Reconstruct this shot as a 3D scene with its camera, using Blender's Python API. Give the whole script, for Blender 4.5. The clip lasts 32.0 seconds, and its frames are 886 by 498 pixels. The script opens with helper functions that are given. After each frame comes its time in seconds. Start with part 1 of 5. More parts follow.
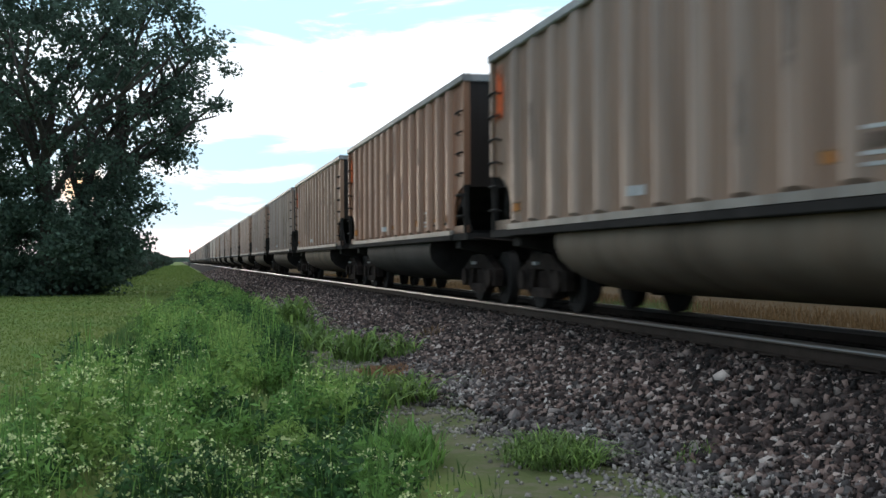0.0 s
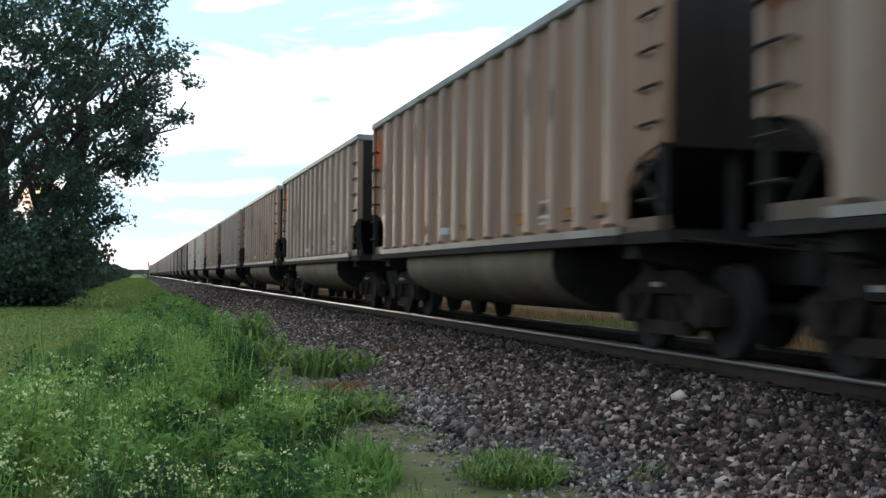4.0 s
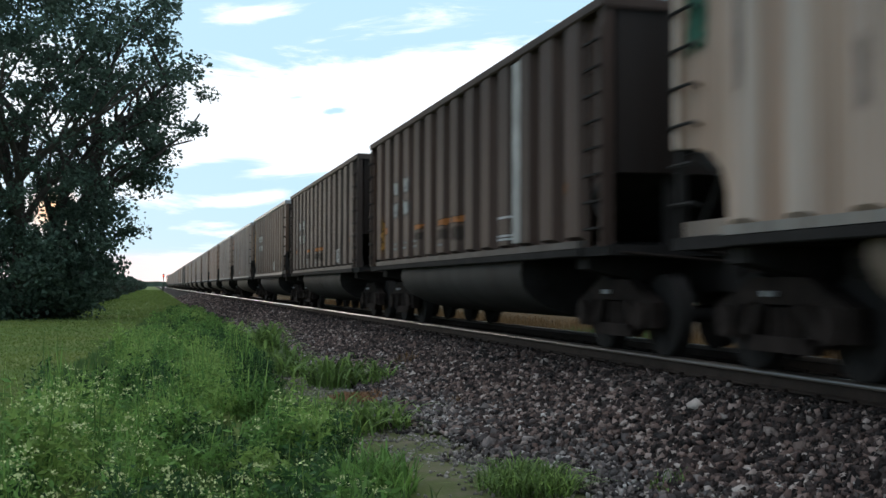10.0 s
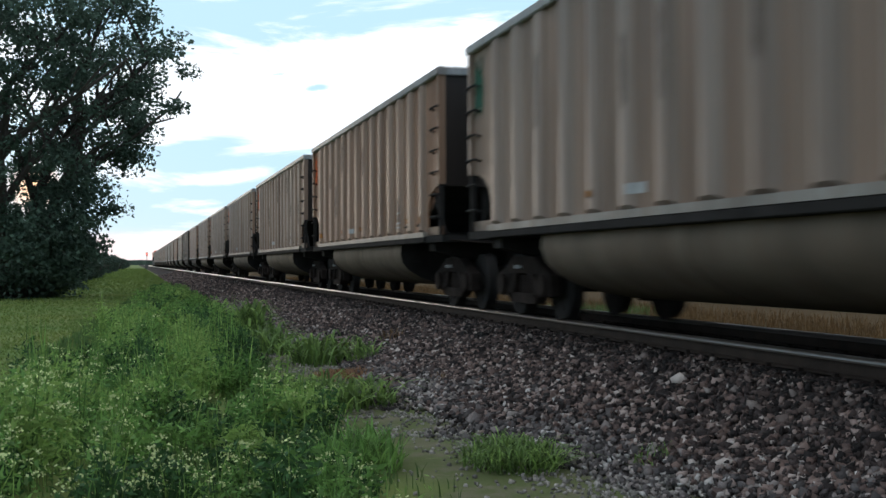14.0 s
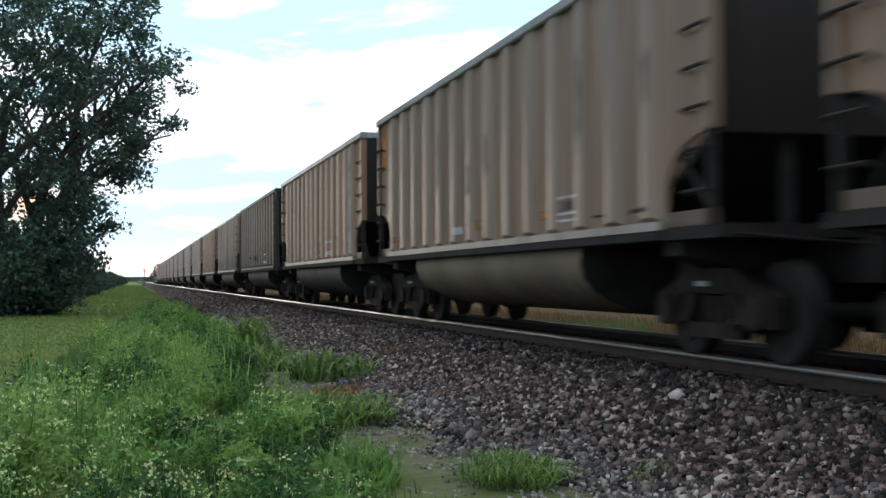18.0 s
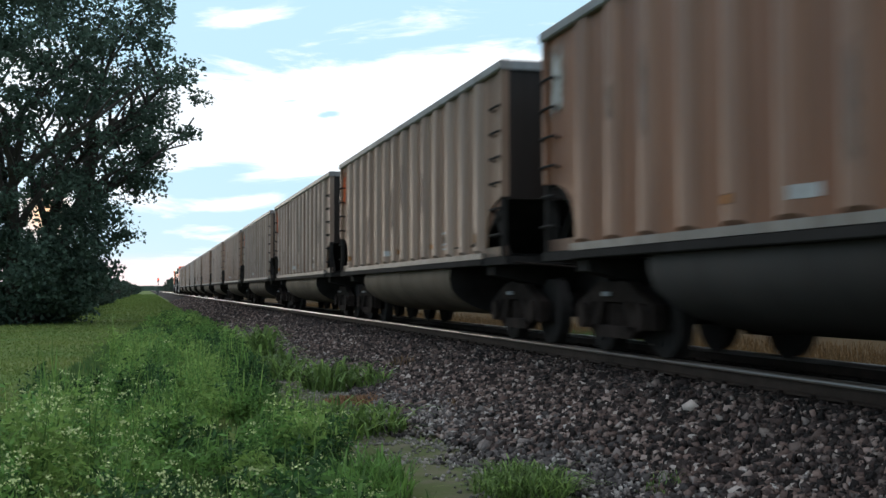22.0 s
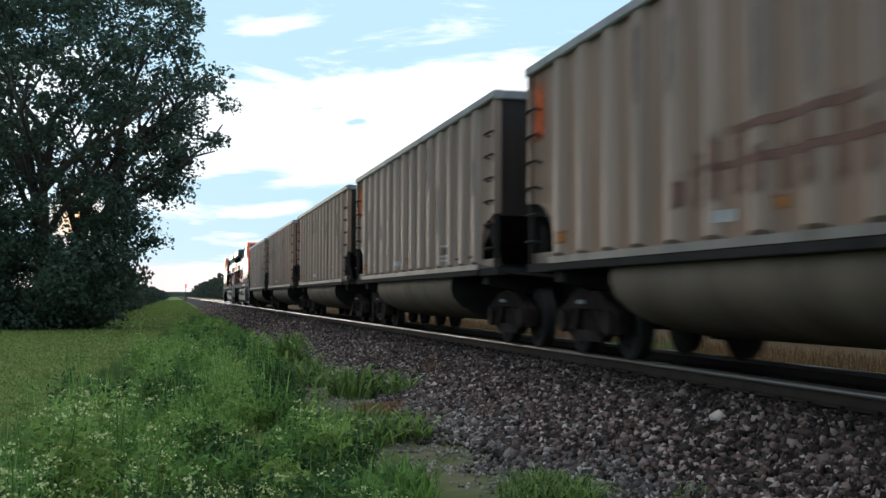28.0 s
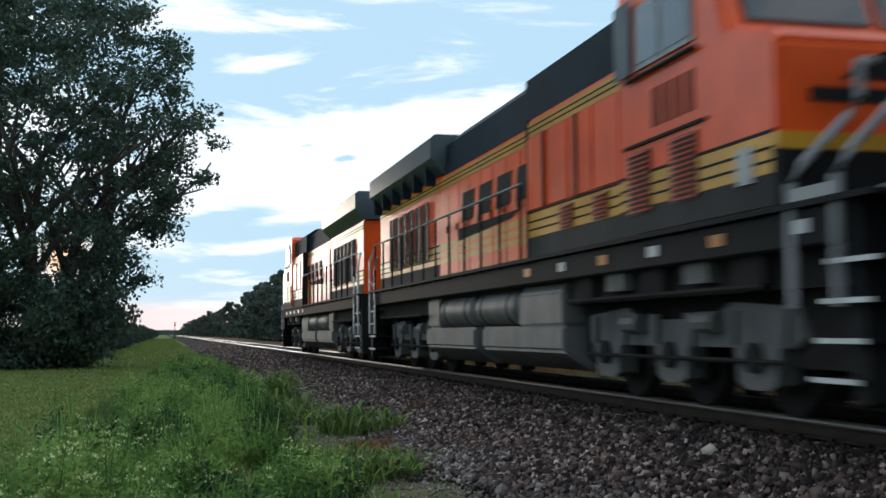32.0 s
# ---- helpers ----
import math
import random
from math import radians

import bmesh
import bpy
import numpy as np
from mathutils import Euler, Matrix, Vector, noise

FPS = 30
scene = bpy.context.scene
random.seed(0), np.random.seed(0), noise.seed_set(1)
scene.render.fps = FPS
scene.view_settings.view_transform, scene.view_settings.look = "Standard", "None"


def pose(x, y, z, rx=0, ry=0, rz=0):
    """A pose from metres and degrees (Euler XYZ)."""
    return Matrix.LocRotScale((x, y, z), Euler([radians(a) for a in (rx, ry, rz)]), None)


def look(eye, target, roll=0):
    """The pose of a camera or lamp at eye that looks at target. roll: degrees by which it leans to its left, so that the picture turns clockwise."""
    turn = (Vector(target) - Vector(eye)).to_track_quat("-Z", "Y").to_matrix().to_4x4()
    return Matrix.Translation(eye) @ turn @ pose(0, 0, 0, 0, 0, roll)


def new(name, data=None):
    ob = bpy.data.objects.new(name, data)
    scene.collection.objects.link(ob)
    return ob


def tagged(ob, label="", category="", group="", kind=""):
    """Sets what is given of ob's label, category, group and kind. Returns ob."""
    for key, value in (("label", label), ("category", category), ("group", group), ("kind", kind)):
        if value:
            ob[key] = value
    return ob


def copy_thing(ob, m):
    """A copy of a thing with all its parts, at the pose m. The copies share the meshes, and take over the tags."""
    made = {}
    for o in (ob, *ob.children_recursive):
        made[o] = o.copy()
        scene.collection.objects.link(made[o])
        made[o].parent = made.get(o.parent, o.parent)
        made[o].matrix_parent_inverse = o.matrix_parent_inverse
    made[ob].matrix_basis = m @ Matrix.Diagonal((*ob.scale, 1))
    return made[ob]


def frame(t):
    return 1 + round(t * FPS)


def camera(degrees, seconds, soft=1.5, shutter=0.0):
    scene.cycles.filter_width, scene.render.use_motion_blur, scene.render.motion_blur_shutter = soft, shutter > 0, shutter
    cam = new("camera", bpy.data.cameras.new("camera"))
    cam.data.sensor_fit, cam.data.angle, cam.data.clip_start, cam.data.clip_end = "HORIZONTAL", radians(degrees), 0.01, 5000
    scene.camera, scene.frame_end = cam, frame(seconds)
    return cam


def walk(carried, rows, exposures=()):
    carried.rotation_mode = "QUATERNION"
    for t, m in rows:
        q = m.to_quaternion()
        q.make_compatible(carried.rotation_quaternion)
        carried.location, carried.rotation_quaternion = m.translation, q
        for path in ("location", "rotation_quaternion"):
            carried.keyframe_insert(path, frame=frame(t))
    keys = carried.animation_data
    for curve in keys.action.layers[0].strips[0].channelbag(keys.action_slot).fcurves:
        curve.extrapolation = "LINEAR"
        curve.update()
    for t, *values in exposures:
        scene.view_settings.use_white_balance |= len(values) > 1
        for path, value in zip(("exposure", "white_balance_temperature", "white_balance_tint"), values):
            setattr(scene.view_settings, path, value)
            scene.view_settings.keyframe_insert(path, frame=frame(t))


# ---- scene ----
cam = camera(40.94, 32.0, soft=1.5, shutter=0.40)
PATH = [
    (0.0, pose(0, 0, 1.60, 90.53, 0.28, -12.51)),
    (0.5, pose(0, 0, 1.60, 90.41, -0.13, -12.88)),
    (1.0, pose(0, 0, 1.60, 90.42, -0.17, -13.24)),
    (1.5, pose(0, 0, 1.60, 90.44, -0.08, -13.45)),
    (2.0, pose(0, 0, 1.60, 90.86, -0.28, -13.68)),
    (2.5, pose(0, 0, 1.60, 91.33, -0.46, -13.42)),
    (3.0, pose(0, 0, 1.60, 91.20, -0.31, -13.91)),
    (3.5, pose(0, 0, 1.60, 91.33, -0.44, -14.31)),
    (5.5, pose(0, 0, 1.60, 91.12, -0.83, -14.37)),
    (6.0, pose(0, 0, 1.60, 90.78, -0.80, -14.31)),
    (6.5, pose(0, 0, 1.60, 90.60, -0.60, -14.17)),
    (7.0, pose(0, 0, 1.60, 90.78, -0.53, -13.58)),
    (7.5, pose(0, 0, 1.60, 90.76, -0.36, -13.54)),
    (8.0, pose(0, 0, 1.60, 91.19, -0.51, -13.71)),
    (8.5, pose(0, 0, 1.60, 91.34, -0.28, -14.07)),
    (9.0, pose(0, 0, 1.60, 91.63, -0.24, -13.83)),
    (9.5, pose(0, 0, 1.60, 92.16, -0.46, -13.99)),
    (10.0, pose(0, 0, 1.60, 91.81, -0.16, -13.72)),
    (10.5, pose(0, 0, 1.60, 92.35, -0.00, -13.16)),
    (11.0, pose(0, 0, 1.60, 92.43, -0.26, -13.19)),
    (11.5, pose(0, 0, 1.60, 92.52, 0.13, -13.76)),
    (12.0, pose(0, 0, 1.60, 92.63, 0.14, -14.65)),
    (12.5, pose(0, 0, 1.60, 92.32, -0.13, -14.90)),
    (13.0, pose(0, 0, 1.60, 91.88, 0.15, -14.42)),
    (13.5, pose(0, 0, 1.60, 91.19, 0.16, -14.40)),
    (14.0, pose(0, 0, 1.60, 90.68, 0.21, -14.48)),
    (14.5, pose(0, 0, 1.60, 90.77, 0.38, -14.95)),
    (16.5, pose(0, 0, 1.60, 90.73, 0.42, -14.96)),
    (17.0, pose(0, 0, 1.60, 90.75, 0.04, -15.24)),
    (17.5, pose(0, 0, 1.60, 91.25, 0.18, -15.16)),
    (18.0, pose(0, 0, 1.60, 91.46, 0.32, -14.59)),
    (18.5, pose(0, 0, 1.60, 91.60, 0.34, -14.41)),
    (19.0, pose(0, 0, 1.60, 91.39, 0.39, -14.22)),
    (19.5, pose(0, 0, 1.60, 91.57, 0.35, -14.09)),
    (20.0, pose(0, 0, 1.60, 91.81, 0.43, -14.46)),
    (20.5, pose(0, 0, 1.60, 91.84, 0.56, -14.45)),
    (21.0, pose(0, 0, 1.60, 91.85, 0.47, -14.55)),
    (21.5, pose(0, 0, 1.60, 92.02, 0.23, -14.28)),
    (22.0, pose(0, 0, 1.60, 91.95, 0.11, -13.96)),
    (22.5, pose(0, 0, 1.60, 91.91, -0.26, -13.81)),
    (23.0, pose(0, 0, 1.60, 91.83, -0.13, -14.04)),
    (23.5, pose(0, 0, 1.60, 91.55, -0.21, -14.13)),
    (24.0, pose(0, 0, 1.60, 91.23, -0.17, -13.91)),
    (24.5, pose(0, 0, 1.60, 91.24, -0.24, -13.50)),
    (26.5, pose(0, 0, 1.60, 91.40, -0.15, -13.52)),
    (27.0, pose(0, 0, 1.60, 91.70, -0.08, -13.32)),
    (27.5, pose(0, 0, 1.60, 91.91, 0.15, -12.99)),
    (28.0, pose(0, 0, 1.60, 92.32, -0.24, -12.69)),
    (28.5, pose(0, 0, 1.60, 92.92, -0.59, -12.35)),
    (29.0, pose(0, 0, 1.60, 93.11, -0.39, -12.10)),
    (29.5, pose(0, 0, 1.60, 93.58, -0.55, -11.52)),
    (30.0, pose(0, 0, 1.60, 92.91, -0.04, -11.37)),
    (30.5, pose(0, 0, 1.60, 92.92, 0.52, -11.62)),
    (31.0, pose(0, 0, 1.60, 92.93, 0.20, -12.37)),
    (31.5, pose(0, 0, 1.60, 93.18, 0.05, -12.65)),
    (32.0, pose(0, 0, 1.60, 94.04, 0.28, -13.17)),
]
EXPOSURES = [(0.0, 0.52), (2.0, 0.76), (3.0, 0.62), (6.0, 0.58), (8.0, 0.64), (9.0, 0.40), (11.0, 0.24), (13.0, 0.22), (15.0, 0.46), (17.0, 0.68), (20.0, 0.44), (23.0, 0.27), (27.0, 0.35), (29.0, 0.08), (30.0, -0.04), (31.0, 0.0), (32.0, 0.12)]
walk(cam, PATH, EXPOSURES)

# world, sun
XT, RZ = 6.39, 0.83          # track centre line and height of the rail head
SPEED, PITCH, LEAD = 18.57, 16.18, 10.965   # train speed, car pitch, place of car 0 at the start

world = bpy.data.worlds.new("sky")
scene.world = world
world.use_nodes = True
wn, wl = world.node_tree.nodes, world.node_tree.links
wn.clear()


def wnode(kind, **values):
    n = wn.new(kind)
    for key, value in values.items():
        n.inputs[key].default_value = value
    return n


def wmath(op, a, b=None, c=None):
    n = wn.new("ShaderNodeMath")
    n.operation = op
    for i, v in enumerate((a, b, c)):
        if v is None:
            continue
        if isinstance(v, (int, float)):
            n.inputs[i].default_value = v
        else:
            wl.new(v, n.inputs[i])
    return n.outputs[0]


def ramp_node(tree, stops, kind="LINEAR"):
    """A ramp of grey values: (position, value)."""
    r = tree.nodes.new("ShaderNodeValToRGB")
    r.color_ramp.interpolation = kind
    e = r.color_ramp.elements
    while len(e) < len(stops):
        e.new(0.5)
    for k, (p, v) in zip(e, stops):
        k.position, k.color = p, (v, v, v, 1)
    return r


SUN_DIR = Vector((math.sin(radians(-4.5)), math.cos(radians(-4.5)), math.tan(radians(3.5)))).normalized()


# bearing and height of the middle, half width and half height in degrees, thickness
CLOUD_BANKS = ((4.0, 8.3, 6.5, 1.9, 0.42), (13.0, 9.3, 6.5, 1.4, 0.40), (24.0, 9.0, 8.0, 1.8, 0.22), (4.6, 12.9, 3.6, 0.55, 0.28), (9.5, 6.6, 9.0, 0.9, 0.18),
               (4.2, 4.1, 2.6, 0.50, 0.34), (11.0, 4.6, 5.0, 0.5, 0.20), (-9.0, 8.0, 8.0, 3.0, 0.2), (8.4, 8.4, 0.9, 0.26, -0.50), (6.6, 9.0, 0.7, 0.16, -0.38), (3.2, 5.6, 2.2, 0.35, -0.35), (3.5, 15.0, 9.0, 0.7, 0.12))


def build_sky():
    out = wn.new("ShaderNodeOutputWorld")
    sky = wn.new("ShaderNodeTexSky")
    sky.sky_type, sky.sun_disc = "NISHITA", False
    sky.sun_elevation, sky.sun_rotation = radians(3.5), radians(-4.5)
    sky.air_density, sky.dust_density, sky.ozone_density = 1.0, 0.5, 3.0
    gain = wn.new("ShaderNodeVectorMath")
    gain.operation = "SCALE"
    gain.inputs["Scale"].default_value = 0.10
    wl.new(sky.outputs[0], gain.inputs[0])
    co = wn.new("ShaderNodeTexCoord")
    sep = wn.new("ShaderNodeSeparateXYZ")
    wl.new(co.outputs["Generated"], sep.inputs[0])
    # thin high haze over the clear sky, deeper blue overhead
    haze = wn.new("ShaderNodeMix")
    haze.data_type = "RGBA"
    haze.inputs[0].default_value = 0.94
    wl.new(gain.outputs[0], haze.inputs[6])
    haze.inputs[7].default_value = (0.50, 0.745, 0.935, 1)
    # long flat clouds: broken noise, thickened by banks of cloud at their bearing and height in degrees
    mp = wn.new("ShaderNodeMapping")
    mp.inputs["Location"].default_value = (0.35, 0.0, 0.12)
    mp.inputs["Scale"].default_value = (5.5, 5.5, 26.0)
    wl.new(co.outputs["Generated"], mp.inputs[0])
    big = wnode("ShaderNodeTexNoise", Scale=1.0, Detail=10.0, Roughness=0.60, Distortion=0.5)
    wl.new(mp.outputs[0], big.inputs["Vector"])
    cover = ramp_node(world.node_tree, [(0.0, 0.46), (0.024, 0.44), (0.034, 0.34), (0.075, 0.34), (0.105, 0.42), (0.17, 0.38), (0.21, 0.33), (0.32, 0.34), (0.42, 0.40), (0.60, 0.52), (1.0, 0.55)])
    wl.new(sep.outputs[2], cover.inputs[0])
    bearing = wmath("MULTIPLY", wmath("ARCTAN2", sep.outputs[0], sep.outputs[1]), 57.3)
    height = wmath("MULTIPLY", wmath("ARCSINE", sep.outputs[2]), 57.3)
    total = wmath("ADD", wmath("MULTIPLY_ADD", big.outputs[0], 1.5, -0.25), cover.outputs[0])
    for az, el, wide, tall, more in CLOUD_BANKS:
        tilt = wmath("ADD", wmath("SUBTRACT", height, el), wmath("MULTIPLY", wmath("SUBTRACT", bearing, az), -0.10))
        da = wmath("POWER", wmath("ABSOLUTE", wmath("DIVIDE", wmath("SUBTRACT", bearing, az), wide)), 2.0)
        de = wmath("POWER", wmath("ABSOLUTE", wmath("DIVIDE", tilt, tall)), 2.0)
        bump = wmath("EXPONENT", wmath("MULTIPLY", wmath("ADD", da, de), -1.0))
        total = wmath("ADD", total, wmath("MULTIPLY", bump, more))
    amount = wn.new("ShaderNodeMapRange")
    amount.interpolation_type = "SMOOTHSTEP"
    amount.inputs[1].default_value, amount.inputs[2].default_value = 0.86, 1.06
    wl.new(total, amount.inputs[0])
    cloud = wn.new("ShaderNodeMix")
    cloud.data_type = "RGBA"
    wl.new(amount.outputs[0], cloud.inputs[0])
    wl.new(haze.outputs[2], cloud.inputs[6])
    cloud.inputs[7].default_value = (0.99, 1.06, 1.13, 1)
    # pale rose air along the horizon and a warm glow round the hidden sun
    low = ramp_node(world.node_tree, [(0.0, 0.95), (0.018, 0.85), (0.030, 0.0)], "EASE")
    wl.new(sep.outputs[2], low.inputs[0])
    rose = wn.new("ShaderNodeMix")
    rose.data_type = "RGBA"
    wl.new(low.outputs[0], rose.inputs[0])
    wl.new(cloud.outputs[2], rose.inputs[6])
    rose.inputs[7].default_value = (0.98, 0.82, 0.80, 1)
    dot = wn.new("ShaderNodeVectorMath")
    dot.operation = "DOT_PRODUCT"
    dot.inputs[1].default_value = SUN_DIR
    wl.new(co.outputs["Generated"], dot.inputs[0])
    near = wmath("POWER", wmath("MAXIMUM", dot.outputs["Value"], 0.0), 6000.0)
    glow = wn.new("ShaderNodeMix")
    glow.data_type = "RGBA"
    wl.new(near, glow.inputs[0])
    wl.new(rose.outputs[2], glow.inputs[6])
    glow.inputs[7].default_value = (1.4, 0.84, 0.48, 1)
    bg = wnode("ShaderNodeBackground", Strength=SKY)
    wl.new(glow.outputs[2], bg.inputs[0])
    wl.new(bg.outputs[0], out.inputs[0])


SKY = 1.0
build_sky()
sun = new("sun", bpy.data.lights.new("sun", "SUN"))
sun.data.energy, sun.data.angle, sun.data.color = 0.18, radians(7), (1.0, 0.86, 0.72)
sun.matrix_world = look((0, 0, 0), -SUN_DIR)


# materials
def material(name, color, rough=0.7, metal=0.0, scale=6.0, vary=0.35, bump=0.2, fine=60.0, second=None, obcolor=False, island=0.0, objrand=0.0, stretch=(1, 1, 1), coat=0.0, spec=0.5, rust=0.0):
    m = bpy.data.materials.new(name)
    m.use_nodes = True
    n, l = m.node_tree.nodes, m.node_tree.links
    b = n["Principled BSDF"]
    b.inputs["Roughness"].default_value, b.inputs["Metallic"].default_value = rough, metal
    b.inputs["Specular IOR Level"].default_value = spec
    if coat:
        b.inputs["Coat Weight"].default_value, b.inputs["Coat Roughness"].default_value = coat, 0.12
    co = n.new("ShaderNodeTexCoord")
    mp = n.new("ShaderNodeMapping")
    mp.inputs["Scale"].default_value = stretch
    l.new(co.outputs["Object"], mp.inputs[0])
    na, nb = n.new("ShaderNodeTexNoise"), n.new("ShaderNodeTexNoise")
    na.inputs["Scale"].default_value, na.inputs["Detail"].default_value = scale, 5
    nb.inputs["Scale"].default_value, nb.inputs["Detail"].default_value = fine, 3
    l.new(mp.outputs[0], na.inputs["Vector"])
    l.new(co.outputs["Object"], nb.inputs["Vector"])
    mix = n.new("ShaderNodeMix")
    mix.data_type = "RGBA"
    dark = second or tuple(c * (1 - vary) for c in color)
    mix.inputs[6].default_value, mix.inputs[7].default_value = (*dark, 1), (*color, 1)
    ramp = n.new("ShaderNodeMapRange")
    ramp.inputs[1].default_value, ramp.inputs[2].default_value = 0.32, 0.68
    l.new(na.outputs[0], ramp.inputs[0])
    l.new(ramp.outputs[0], mix.inputs[0])
    last = mix.outputs[2]
    if obcolor:
        info = n.new("ShaderNodeObjectInfo")
        mul = n.new("ShaderNodeMix")
        mul.data_type, mul.blend_type = "RGBA", "MULTIPLY"
        mul.inputs[0].default_value = 1
        l.new(last, mul.inputs[6])
        l.new(info.outputs["Color"], mul.inputs[7])
        last = mul.outputs[2]
        add = n.new("ShaderNodeVectorMath")
        l.new(mp.outputs[0], add.inputs[0])
        far = n.new("ShaderNodeMath")
        far.operation = "MULTIPLY"
        far.inputs[1].default_value = 40.0
        l.new(info.outputs["Random"], far.inputs[0])
        l.new(far.outputs[0], add.inputs[1])
        l.new(add.outputs[0], na.inputs["Vector"])
    if rust:
        # rain-washed rust and soot in upright streaks
        st = n.new("ShaderNodeMapping")
        st.inputs["Scale"].default_value = (2.0, 5.0, 0.35)
        l.new(na.inputs["Vector"].links[0].from_socket, st.inputs[0])
        ns = n.new("ShaderNodeTexNoise")
        ns.inputs["Scale"].default_value, ns.inputs["Detail"].default_value, ns.inputs["Roughness"].default_value = 0.9, 6, 0.65
        l.new(st.outputs[0], ns.inputs["Vector"])
        sr = n.new("ShaderNodeMapRange")
        sr.inputs[1].default_value, sr.inputs[2].default_value, sr.inputs[4].default_value = 0.46, 0.72, rust
        l.new(ns.outputs[0], sr.inputs[0])
        sm = n.new("ShaderNodeMix")
        sm.data_type, sm.blend_type = "RGBA", "MULTIPLY"
        sm.inputs[7].default_value = (0.62, 0.40, 0.27, 1)
        l.new(sr.outputs[0], sm.inputs[0])
        l.new(last, sm.inputs[6])
        last = sm.outputs[2]
        # fine upright streaks in place of an even grain
        fs = n.new("ShaderNodeMapping")
        fs.inputs["Scale"].default_value = (0.6, 0.9, 0.045)
        l.new(na.inputs["Vector"].links[0].from_socket, fs.inputs[0])
        l.new(fs.outputs[0], nb.inputs["Vector"])
    if island or objrand:
        src = n.new("ShaderNodeNewGeometry").outputs["Random Per Island"] if island else n.new("ShaderNodeObjectInfo").outputs["Random"]
        hsv = n.new("ShaderNodeHueSaturation")
        rng = n.new("ShaderNodeMapRange")
        k = island or objrand
        rng.inputs[3].default_value, rng.inputs[4].default_value = 1 - k, 1 + k
        l.new(src, rng.inputs[0])
        l.new(rng.outputs[0], hsv.inputs["Value"])
        l.new(last, hsv.inputs["Color"])
        last = hsv.outputs[0]
    fmix = n.new("ShaderNodeMix")
    fmix.data_type, fmix.blend_type = "RGBA", "MULTIPLY"
    fr = n.new("ShaderNodeMapRange")
    fr.inputs[3].default_value, fr.inputs[4].default_value = 1 - vary * 0.7, 1 + vary * 0.4
    l.new(nb.outputs[0], fr.inputs[0])
    fmix.inputs[0].default_value = 1
    l.new(last, fmix.inputs[6])
    l.new(fr.outputs[0], fmix.inputs[7])
    l.new(fmix.outputs[2], b.inputs["Base Color"])
    if bump:
        bp = n.new("ShaderNodeBump")
        bp.inputs["Strength"].default_value, bp.inputs["Distance"].default_value = bump, 0.02
        l.new(nb.outputs[0], bp.inputs["Height"])
        l.new(bp.outputs[0], b.inputs["Normal"])
    return m


CAR_PAINT = material("weathered_car_paint", (1, 1, 1), 0.48, 0.0, 0.9, 0.38, 0.12, 30, obcolor=True, stretch=(1, 1.6, 0.25), spec=0.20, objrand=0.10, rust=0.75)
SOOT_PAINT = material("sooty_car_paint", (1, 1, 1), 0.6, 0.0, 0.9, 0.35, 0.12, 30, obcolor=True, stretch=(1, 1.6, 0.25), spec=0.14, objrand=0.12, rust=0.7)
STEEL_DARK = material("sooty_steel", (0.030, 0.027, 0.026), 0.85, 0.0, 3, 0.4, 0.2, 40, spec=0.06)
TUB_PAINT = material("tub_paint", (1, 1, 1), 0.72, 0.0, 1.2, 0.4, 0.15, 25, obcolor=True, stretch=(1, 1, 0.6), spec=0.12, rust=0.4)
RUSTY = material("rusty_iron", (0.032, 0.024, 0.021), 0.9, 0.0, 5, 0.5, 0.3, 50, spec=0.06)
RAIL_HEAD = material("polished_rail", (0.060, 0.046, 0.037), 0.30, 0.0, 2, 0.25, 0.03, 20, stretch=(8, 0.2, 8), spec=0.8)
RAIL_SIDE = material("rail_rust", (0.034, 0.024, 0.019), 0.8, 0.0, 4, 0.4, 0.2, 40, spec=0.12)
WOOD = material("creosoted_tie", (0.032, 0.026, 0.022), 0.95, 0.0, 4, 0.45, 0.5, 45, stretch=(1, 6, 6), objrand=0.2, spec=0.15)


def stone_material(name, single, stops):
    m = material(name, (0.5, 0.5, 0.5), 0.85, 0.0, 9, 0.3, 0.5, 70, spec=0.25)
    n, l = m.node_tree.nodes, m.node_tree.links
    b = n["Principled BSDF"]
    src = b.inputs["Base Color"].links[0].from_socket
    rnd = n.new("ShaderNodeObjectInfo").outputs["Random"] if single else n.new("ShaderNodeNewGeometry").outputs["Random Per Island"]
    r = n.new("ShaderNodeValToRGB")
    while len(r.color_ramp.elements) < len(stops):
        r.color_ramp.elements.new(0.5)
    for e, (p, c) in zip(r.color_ramp.elements, stops):
        e.position, e.color = p, (*c, 1)
    l.new(rnd, r.inputs[0])
    mx = n.new("ShaderNodeMix")
    mx.data_type, mx.blend_type = "RGBA", "MULTIPLY"
    mx.inputs[0].default_value = 1
    dbl = n.new("ShaderNodeVectorMath")
    dbl.operation = "SCALE"
    dbl.inputs["Scale"].default_value = 1.9
    l.new(src, dbl.inputs[0])
    l.new(r.outputs[0], mx.inputs[6])
    l.new(dbl.outputs[0], mx.inputs[7])
    l.new(mx.outputs[2], b.inputs["Base Color"])
    return m


